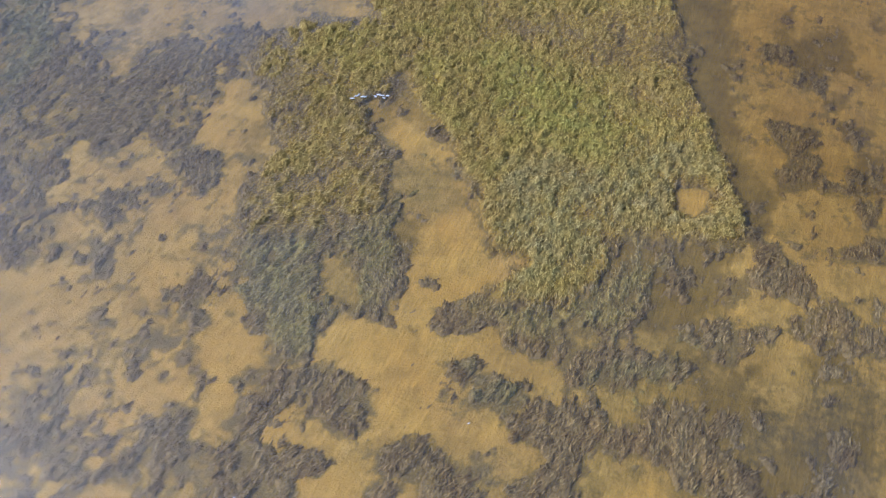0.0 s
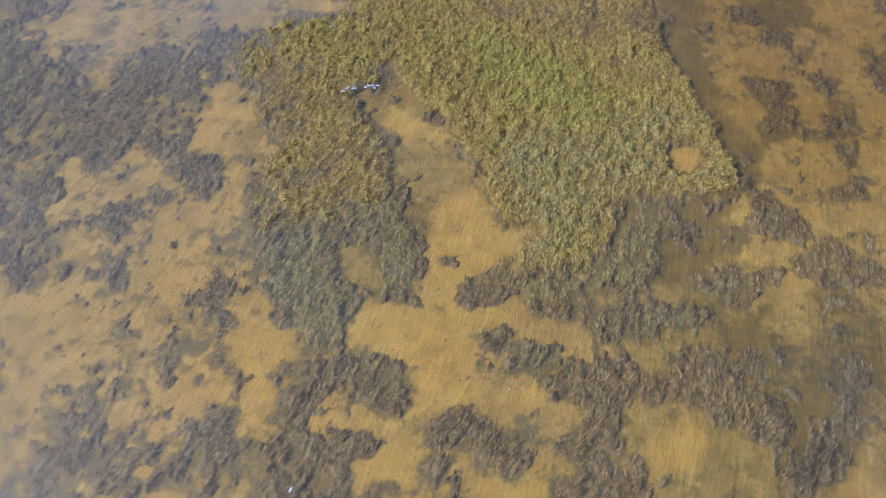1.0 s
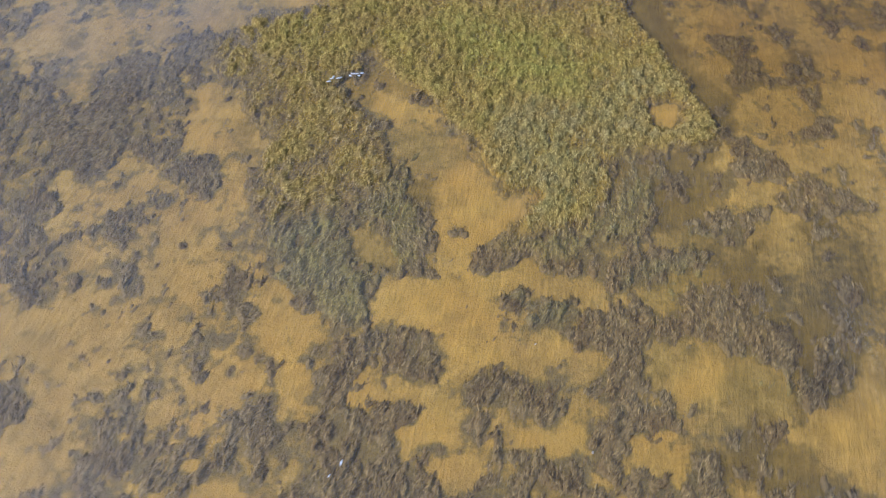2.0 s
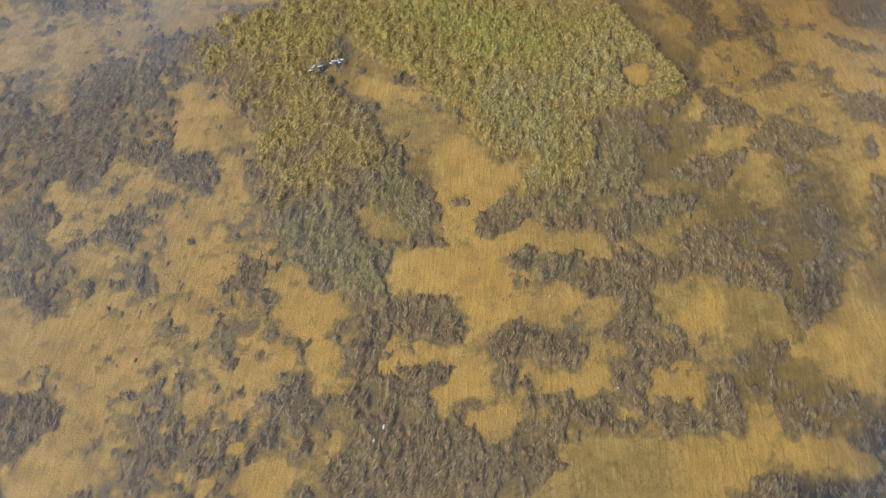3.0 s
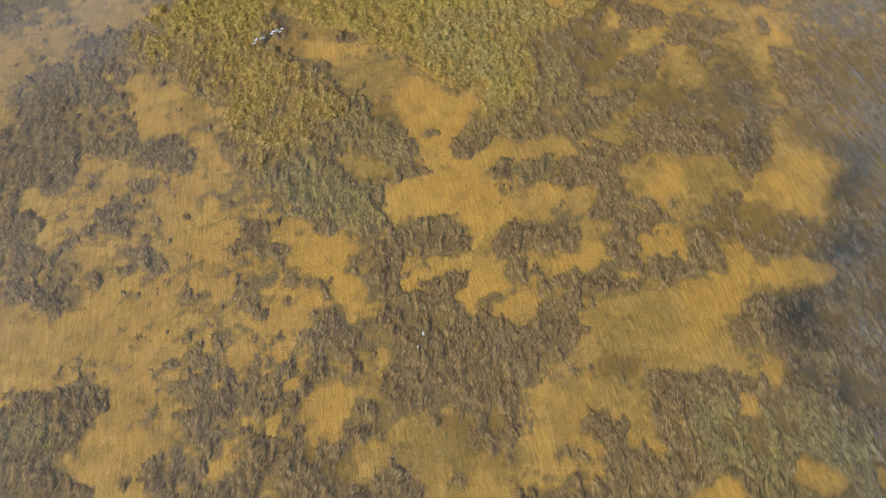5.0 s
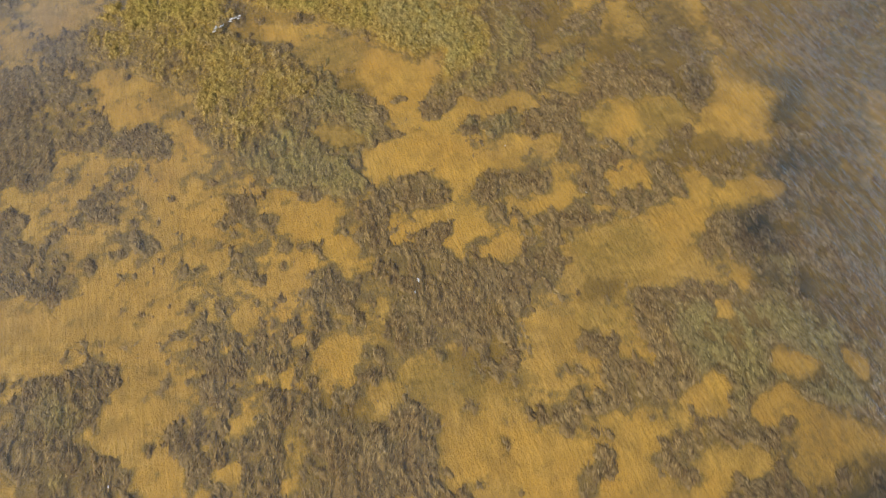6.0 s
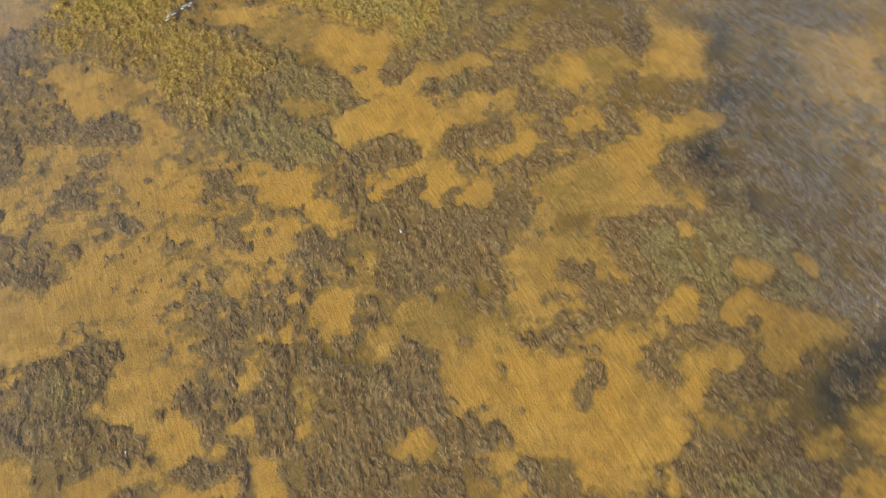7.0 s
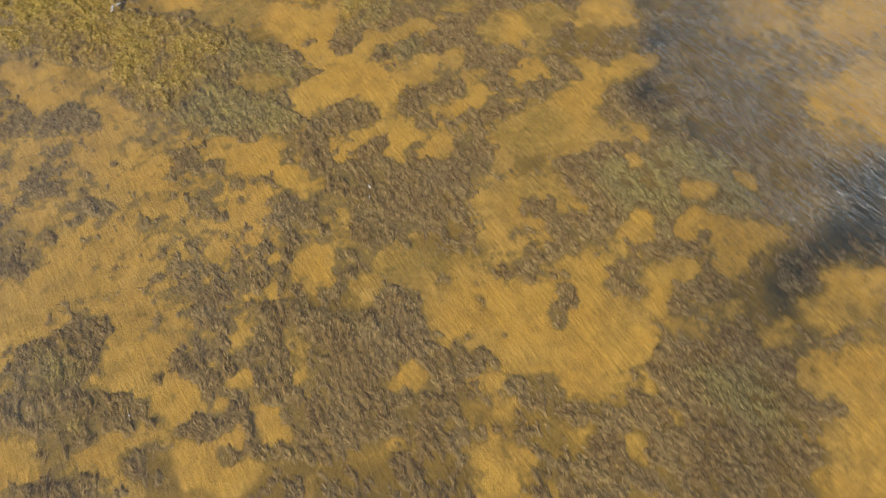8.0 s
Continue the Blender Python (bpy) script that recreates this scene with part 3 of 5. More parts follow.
dim(5.5, 3.5, 7.9, 2.6, 7.1, 1.4, 4.6, 2.6)
deep(8.9, 4.1, 12.1, 2.4, 12.5, 1.5, 9.7, -0.8, 7.1, 1.4, 7.4, 2.9)
sunken(8.3, 5.0, 9.4, 4.3, 9.2, 3.2, 7.8, 3.3, 7.8, 4.1)
weed(6.0, 7.8, 7.4, 7.3, 7.7, 5.7, 6.2, 5.7, 5.1, 6.7)
film(3.9, 6.5, 6.1, 5.5, 7.5, 4.6, 6.5, 3.7, 4.8, 4.2, 3.8, 4.5, 3.7, 6.0)
sand(4.3, 6.1, 5.5, 5.6, 5.0, 4.7, 3.9, 4.8)
dim(11.0, 5.0, 11.9, 4.1, 11.6, 3.3, 10.3, 4.1)
dim(8.9, 4.0, 10.4, 2.7, 9.2, 1.7, 7.5, 2.7)
dim(5.8, 3.8, 9.0, 1.5, 10.5, 0.3, 9.9, -0.2, 5.0, 2.9)
deep(8.9, 0.3, 10.0, -1.7, 7.2, -4.3, 8.1, -6.1, 5.7, -7.2, 2.9, -4.3, 5.7, -1.6)
dim(-2.9, -7.4, 0.8, -9.7, -2.5, -11.2, -4.4, -9.2, -3.4, -8.4)
sand(10.6, -1.9, 11.1, -2.4, 10.2, -3.8, 10.0, -4.4, 9.8, -3.8)
sand(5.2, 0.9, 6.1, 0.2, 5.5, -0.3, 4.8, 0.4)
sand(6.0, -0.4, 6.6, -0.8, 6.1, -0.9)
specked(-13.2, 21.0, -9.1, 14.8, -10.3, 11.2, -14.4, 7.3, -15.8, 7.9, -13.8, 10.5, -14.9, 12.7, -14.7, 14.6, -16.2, 17.0)
broken(-16.5, 16.6, -14.8, 14.4, -15.5, 13.6, -14.9, 13.1, -16.5, 13.0, -17.6, 15.1)
shoal(-17.8, 14.9, -16.2, 13.0, -15.0, 12.7, -13.8, 10.5, -14.5, 9.0, -16.1, 10.3, -16.9, 10.4, -19.3, 12.9)
dim(-14.9, 12.0, -14.7, 11.8, -15.0, 11.6)
dim(-14.7, 11.5, -14.2, 11.1, -14.5, 10.9)
tufted(-13.2, 9.3, -11.1, 9.1, -9.7, 7.0, -11.7, 4.9, -14.5, 4.5, -15.3, 7.2, -14.0, 7.6)
weed(-15.7, 10.5, -15.1, 10.3, -15.0, 9.8, -15.4, 9.6, -16.0, 10.4)
weed(-17.9, 10.9, -17.2, 10.4, -16.1, 10.2, -16.6, 9.2, -17.2, 8.7, -17.6, 7.8, -17.2, 6.5, -16.8, 4.9, -17.2, 4.5, -18.0, 4.4, -18.3, 5.8, -18.4, 6.4, -19.3, 6.8, -19.7, 6.2, -20.3, 6.5, -20.9, 7.3, -20.3, 7.7, -20.0, 8.6, -20.8, 10.8, -20.2, 11.5, -18.8, 10.4, -18.3, 10.4)
mossy(-18.1, 10.7, -17.3, 10.2, -17.3, 8.8, -18.2, 8.1, -19.0, 9.0)
pale(-19.3, 8.0, -18.4, 7.7, -18.8, 7.0, -19.3, 7.4)
sand(-19.0, 9.5, -18.7, 9.3, -19.0, 8.9, -19.1, 9.2)
sand(-19.5, 8.2, -19.2, 8.0, -19.4, 7.6, -19.7, 7.8)
sand(-21.4, 10.0, -20.1, 8.8, -20.2, 8.2, -20.5, 8.0, -20.5, 7.4, -20.9, 7.3, -22.1, 9.0)
sand(-19.4, 12.7, -18.3, 11.1, -19.0, 10.4, -20.0, 11.9)
weed(-22.1, 9.0, -20.3, 6.5, -19.4, 5.4, -20.3, 4.4, -22.7, 8.2)
shoal(-16.6, 8.9, -15.9, 8.1, -15.0, 7.1, -15.4, 6.5, -16.0, 6.7, -16.8, 6.2, -17.5, 7.7, -17.3, 8.4)
weed(-16.8, 8.1, -16.6, 7.8, -16.9, 7.6)
weed(-13.1, 5.4, -11.8, 4.3, -16.2, 0.7, -17.0, 2.3, -17.6, 3.0, -17.3, 3.7, -17.7, 4.7, -16.8, 4.9, -15.9, 3.2, -15.1, 3.6, -14.2, 4.7)
weed(-17.8, 7.8, -16.7, 5.0, -15.8, 3.0, -14.4, 2.2, -16.2, 0.7, -17.6, 3.0, -17.9, 4.6, -18.5, 6.3)
weed(-15.9, 6.6, -15.3, 6.6, -15.6, 6.1, -15.3, 4.9, -15.5, 4.6, -15.9, 5.5, -16.0, 6.1)
sand(-16.3, 6.2, -15.8, 5.8, -16.1, 5.5, -16.6, 5.9)
sand(-16.9, 6.4, -16.7, 6.0, -17.0, 5.8, -17.2, 6.2)
sand(-16.3, 5.7, -16.0, 5.1, -16.4, 4.8, -16.8, 5.2)
sand(-15.2, 4.8, -14.4, 4.4, -15.0, 3.7, -15.4, 4.1, -15.6, 4.4)
sand(-15.8, 4.7, -15.4, 4.1, -15.9, 3.8, -16.3, 4.3)
sand(-14.2, 5.6, -13.9, 5.1, -14.3, 4.8, -14.5, 5.4)
sand(-15.5, 3.3, -15.1, 2.5, -15.4, 2.4, -15.8, 2.9)
sand(-15.9, 2.5, -15.4, 2.2, -15.6, 1.6, -15.8, 1.6, -16.1, 2.1)
sand(-16.7, 3.4, -16.3, 3.2, -16.7, 2.9)
shoal(-19.4, 6.9, -18.6, 6.5, -18.6, 6.0, -18.2, 5.4, -19.6, 4.0, -20.0, 4.7, -19.4, 5.1, -19.4, 5.8, -19.8, 6.4)
dim(-18.5, 5.2, -17.6, 3.9, -17.7, 3.1, -18.4, 3.2, -19.5, 3.8)
sand(-17.9, 4.1, -17.4, 3.6, -17.8, 3.0, -18.3, 3.5)
dim(-17.2, 2.0, -16.1, 0.8, -17.1, 0.0, -18.3, 1.9)
sand(-17.8, 2.4, -17.2, 2.3, -17.0, 2.0, -17.4, 2.0)
weed(-12.0, 3.6, -10.7, 2.4, -9.6, 2.2, -9.2, 1.3, -10.3, 1.0, -10.6, -0.1, -9.8, -1.7, -10.9, -1.8, -11.7, -2.3, -12.5, -2.4, -12.5, -3.8, -11.4, -4.5, -11.9, -5.0, -11.5, -5.3, -11.0, -6.3, -12.5, -7.0, -13.4, -5.6, -12.4, -4.9, -12.5, -3.8, -13.9, -2.2, -14.3, -1.3, -15.4, 0.1, -16.3, 0.2, -16.0, 1.3, -14.4, 2.2, -12.9, 3.4)
dim(-16.2, 0.3, -15.3, -0.1, -13.9, -2.2, -13.1, -3.3, -14.4, -4.1, -16.9, -0.2)
sand(-14.0, 3.1, -13.4, 2.8, -13.8, 2.4, -14.2, 2.8)
sand(-13.0, 3.8, -12.8, 3.5, -13.2, 3.2, -13.4, 3.4)
sand(-11.9, 0.2, -11.6, -0.1, -12.1, -0.5, -12.4, 0.1)
sand(-12.9, 0.6, -12.2, -0.0, -12.7, -0.1, -13.1, 0.3)
sand(-14.0, -0.6, -13.6, -1.2, -13.9, -1.3, -14.2, -0.9)
sand(-13.7, 1.5, -13.0, 1.5, -13.5, 1.2)
sand(-12.2, 2.0, -11.9, 1.8, -12.3, 1.5, -12.5, 1.7)
sand(-14.3, 0.8, -14.1, 0.5, -14.5, 0.3, -14.6, 0.5)
sand(-12.4, -2.2, -12.0, -2.5, -12.3, -2.9, -12.6, -2.5)
sand(-11.4, -2.1, -10.8, -1.9, -9.7, -2.5, -8.8, -3.6, -8.9, -4.2, -7.6, -4.6, -9.3, -5.7, -9.9, -4.7, -9.6, -3.8, -10.7, -3.1, -11.2, -3.2, -11.4, -2.5)
sand(-9.5, 0.6, -8.1, 0.6, -6.8, -0.9, -6.0, -2.3, -4.7, -2.5, -4.6, -3.2, -7.5, -4.8, -9.9, -2.7, -9.6, -1.6, -10.2, -0.7, -9.8, 0.2)
weed(-10.2, -2.8, -9.6, -3.4, -10.2, -3.9, -10.7, -3.5, -10.6, -3.0)
sand(-9.8, -2.9, -9.6, -3.4, -10.0, -3.3)
sand(-11.5, -2.9, -10.8, -3.4, -11.8, -3.8, -11.8, -3.1)
sand(-12.1, -3.3, -12.1, -3.6, -12.5, -3.8, -12.7, -3.4)
sand(-12.1, -4.1, -11.3, -4.7, -12.4, -5.2, -12.7, -4.6)
weed(-10.1, -4.0, -9.6, -5.6, -10.1, -5.8, -10.7, -5.2, -11.5, -5.2, -11.4, -4.7)
sand(-10.8, -5.2, -10.2, -5.7, -10.5, -6.2, -11.1, -6.0, -11.4, -5.5)
sand(-13.0, -3.2, -12.4, -4.1, -12.5, -5.0, -13.4, -5.6, -14.4, -4.1)
sand(-12.5, -5.6, -12.4, -6.0, -13.0, -6.2, -13.3, -5.7)
dim(-8.1, -0.3, -8.0, -0.7, -8.5, -0.9)
dim(-7.6, -1.3, -7.3, -1.5, -7.7, -1.7)
weed(-6.2, -2.8, -6.1, -3.3, -7.4, -3.5, -7.8, -3.3, -7.2, -2.9, -6.8, -3.1)
dim(-9.2, -1.2, -8.8, -1.6, -9.1, -2.0)
weed(-4.4, -1.6, -3.8, -2.1, -3.0, -2.4, -3.9, -2.8, -4.8, -2.4, -5.1, -2.0)
dim(-6.8, 0.1, -5.8, -1.5, -6.1, -1.9, -7.1, -0.6)
dim(-7.1, 1.3, -6.2, -0.1, -6.8, -0.2, -7.6, 1.0)
film(-9.5, 3.6, -8.0, 2.6, -7.4, 1.1, -8.1, 0.9, -9.0, 1.9, -10.0, 3.0)
dim(-11.8, 5.0, -10.8, 3.5, -10.8, 2.6, -12.0, 3.6)
weed(-8.9, -6.2, -7.4, -6.5, -6.1, -6.6, -5.4, -7.3, -3.7, -9.1, -4.6, -10.7, -5.6, -11.4, -7.3, -12.1, -8.7, -12.8, -12.5, -7.0, -11.1, -6.3, -9.4, -6.2)
pale(-6.8, -7.4, -5.3, -9.7, -6.7, -11.0, -7.6, -11.0, -7.8, -8.7)
mossy(-6.6, -9.9, -6.1, -10.5, -7.0, -10.9, -7.4, -10.3)
sand(-7.0, -3.6, -6.3, -5.1, -5.8, -5.9, -6.3, -6.7, -7.8, -6.2, -8.9, -6.3, -9.7, -5.0)
sand(-4.7, -2.9, -4.4, -3.7, -5.1, -4.1, -5.5, -3.5)
sand(-4.8, -5.4, -4.2, -5.8, -5.2, -6.4, -5.1, -7.4, -5.3, -7.9, -5.9, -6.1)
sand(-3.9, -5.4, -2.9, -6.6, -3.4, -6.6, -4.0, -5.7)
sand(-2.4, -7.0, -1.6, -7.6, -1.9, -8.1, -2.6, -7.7)
sand(-7.7, -6.4, -7.6, -6.8, -8.2, -7.2, -8.3, -6.8)
sand(-8.5, -7.6, -8.0, -8.1, -8.9, -8.4, -9.3, -8.2, -9.0, -7.9)
sand(-9.7, -6.7, -9.7, -7.3, -10.4, -7.7, -10.6, -7.3)
sand(-8.1, -9.3, -7.9, -9.5, -8.3, -9.7)
film(-8.6, -9.8, -8.1, -10.4, -8.4, -10.3)
weed(-0.4, -0.3, 1.8, -2.6, 2.5, -3.5, 3.3, -7.5, 0.7, -8.1, -1.2, -6.1, -3.2, -4.8, -2.5, -1.6)
pale(-0.5, -1.1, 2.4, -3.5, 3.0, -7.3, 1.0, -7.5, -2.2, -5.4, -2.4, -3.2)
dim(5.5, -0.9, 8.6, -6.3, 5.0, -7.4, 3.0, -7.6, 3.4, -5.6, 3.7, -3.0)
pale(3.3, -1.9, 4.6, -3.2, 3.2, -3.2)
deep(4.7, -8.1, 6.3, -11.5, 1.6, -12.5, -0.0, -9.7, 2.0, -9.1)
deep(-0.6, -8.7, 2.1, -12.4, 1.1, -12.7, -1.0, -10.2, -3.2, -9.9, -2.6, -9.1)
sand(4.4, 2.1, 6.4, -0.6, 3.6, 0.0, -0.2, -0.5, -0.3, 0.2)
sand(1.9, -1.5, 2.4, -2.2, 1.6, -2.4, 1.1, -1.6)
sand(0.5, -2.1, 0.7, -2.4, 0.3, -2.5)
sand(0.5, -4.7, 0.9, -5.6, 0.4, -5.5, 0.1, -4.9)
sand(2.0, -6.5, 2.2, -7.0, 1.6, -7.0)
sand(-2.2, -3.6, -1.6, -3.9, -2.4, -4.2, -2.8, -3.8)
sand(-0.5, -5.6, -0.9, -6.0, -1.6, -5.4)
sand(-0.8, -6.4, -0.6, -6.8, -1.1, -6.7)
sand(-1.2, -7.0, 1.3, -8.5, 2.0, -9.0, 0.9, -9.3, -0.5, -8.5, -1.6, -7.3)
sand(-4.1, -9.2, -3.5, -9.8, -4.3, -10.1, -4.7, -9.6)
sand(-4.6, -10.7, -3.7, -11.0, -1.7, -13.7, -7.4, -14.9, -8.6, -13.1, -7.7, -12.3, -6.8, -12.8, -7.0, -11.6, -5.9, -12.2, -5.3, -11.1)
dim(-4.6, -11.1, -4.3, -11.4, -4.6, -11.5, -4.9, -11.3)
sand(-2.2, -9.8, -1.2, -10.9, -2.8, -11.3, -3.0, -10.6)
sand(-0.9, -10.4, 1.6, -12.9, 0.5, -13.2, -0.9, -11.8, -0.9, -10.8)
sand(8.0, -6.6, 9.3, -7.8, 8.2, -8.8, 6.3, -8.8, 6.1, -7.9)
sand(10.3, -4.1, 10.8, -4.8, 10.0, -4.8)
sand(10.7, -1.8, 10.3, -2.8, 9.6, -2.5)
sand(11.2, -5.4, 11.5, -6.6, 10.7, -6.4)
sand(9.1, -8.3, 8.8, -10.9, 6.9, -11.4, 7.2, -9.1)
sand(13.8, -0.3, 16.2, -3.9, 11.4, -5.9, 9.7, -3.3)
sand(13.5, -4.7, 19.6, -9.0, 15.1, -10.0, 11.1, -6.8)
sand(10.7, -7.6, 11.6, -10.8, 9.1, -11.3, 7.9, -8.9)
dim(8.0, -0.7, 9.2, -2.4, 7.3, -4.1, 5.6, -2.2)
sand(9.5, 4.6, 11.5, 1.7, 7.8, 0.4, 6.5, 3.1)


# broken edges, holes and stray tufts
torn = fbm(gx, gy, 1.1, 51, 4, 0.65)
plan[SILT] += 0.34 * smooth(4.0, -7.0, gy + 0.4 * gx + 5.0 + 2.0 * far)
plan[SILT] += 0.16 * smooth(4.0, 10.0, gx + 0.25 * gy - 2.0 + 2.0 * far) * (1 - plan[OUT])
off = (0.55 * gx - gy - 2.0) / 1.14                        # the bed falls away past this line
plan[DEEP] = np.maximum(plan[DEEP], 0.45 * smooth(9.5, 6.0, off) * smooth(0.2, 4.0, off + 0.9 * far) * smooth(-13.0, -9.5, gy) * (1 - plan[OUT]) * (0.6 + 0.4 * plan[COVER]))
shred = 0.7 * fbm(gx, gy, 0.42, 55, 3, 0.8) + 0.6 * fbm(gx, gy, 1.3, 58, 3, 0.6)
plan[COVER] = plan[COVER] + (0.22 * torn + 0.62 * shred) * (1.2 - 0.95 * np.abs(2 * np.clip(plan[COVER], 0, 1) - 1)) * (1 - 0.5 * plan[OUT])
plan[OUT] = np.clip(plan[OUT] + 0.8 * plan[OUT] * (1 - plan[OUT]) * (0.7 * torn + 0.5 * shred), 0, 1)


def sample(layer, x, y):
    """A layer of the plan at any places, held constant past its rim."""
    u = np.clip((x - X0) / STEP, 0, gx.shape[0] - 1.001)
    v = np.clip((y - Y0) / STEP, 0, gx.shape[1] - 1.001)
    i, j = u.astype(int), v.astype(int)
    fu, fv = u - i, v - j
    return (layer[i, j] * (1 - fu) + layer[i + 1, j] * fu) * (1 - fv) + (layer[i, j + 1] * (1 - fu) + layer[i + 1, j + 1] * fu) * fv


def bed_height(x, y):
    """Height of the lagoon bed; the water stands at 0."""
    z = -0.17 + 0.05 * fbm(x, y, 5.0, 61, 3) + 0.012 * fbm(x, y, 0.5, 66, 2)
    return z - 0.22 * sample(plan[DEEP], x, y) - 0.05 * sample(plan[SILT], x, y) + 0.10 * sample(plan[OUT], x, y)


# ---------------------------------------------------------------- materials
def material(name):
    m = bpy.data.materials.new(name)
    m.use_nodes = True
    return m, m.node_tree.nodes, m.node_tree.links, m.node_tree.nodes["Principled BSDF"]


def noise_node(nodes, links, scale, detail=5.0, rough=0.55, stretch=(1, 1, 1), turn=0.0):
    where, mapping, tex = nodes.new("ShaderNodeNewGeometry"), nodes.new("ShaderNodeMapping"), nodes.new("ShaderNodeTexNoise")
    mapping.vector_type = "TEXTURE"
    mapping.inputs["Scale"].default_value, mapping.inputs["Rotation"].default_value = [1 / s for s in stretch], (0, 0, radians(turn))
    tex.inputs["Scale"].default_value, tex.inputs["Detail"].default_value, tex.inputs["Roughness"].default_value = scale, detail, rough
    links.new(where.outputs["Position"], mapping.inputs["Vector"])
    links.new(mapping.outputs["Vector"], tex.inputs["Vector"])
    return tex.outputs["Fac"]


def ramp(nodes, links, fac, *stops):
    r = nodes.new("ShaderNodeValToRGB")
    while len(r.color_ramp.elements) < len(stops):
        r.color_ramp.elements.new(0.5)
    for e, (at, col) in zip(r.color_ramp.elements, stops):
        e.position, e.color = at, (*col, 1)
    links.new(fac, r.inputs["Fac"])
    return r.outputs["Color"]


def grey(nodes, links, fac, a, b, low=0.0, high=1.0):
    r = nodes.new("ShaderNodeMapRange")
    for k, v in zip(("From Min", "From Max", "To Min", "To Max"), (a, b, low, high)):
        r.inputs[k].default_value = v
    links.new(fac, r.inputs["Value"])
    return r.outputs["Result"]


def mixed(nodes, links, fac, a, b, blend="MIX"):
    m = nodes.new("ShaderNodeMix")
    m.data_type, m.blend_type = "RGBA", blend
    for socket, v in ((m.inputs["Factor"], fac), (m.inputs[6], a), (m.inputs[7], b)):
        if isinstance(v, (int, float)):
            socket.default_value = v
        elif isinstance(v, tuple):
            socket.default_value = (*v, 1)
        else:
            links.new(v, socket)
    return m.outputs[2]


def calc(nodes, links, how, a, b=0.0):
    m = nodes.new("ShaderNodeMath")
    m.operation = how
    for socket, v in zip(m.inputs, (a, b)):
        if isinstance(v, (int, float)):
            socket.default_value = v
        else:
            links.new(v, socket)
    return m.outputs[0]


def attribute(nodes, name):
    a = nodes.new("ShaderNodeAttribute")
    a.attribute_name = name
    return a.outputs["Fac"]


def relief(nodes, links, bsdf, height, strength, distance):
    b = nodes.new("ShaderNodeBump")
    b.inputs["Strength"].default_value, b.inputs["Distance"].default_value = strength, distance
    links.new(height, b.inputs["Height"])
    links.new(b.outputs["Normal"], bsdf.inputs["Normal"])


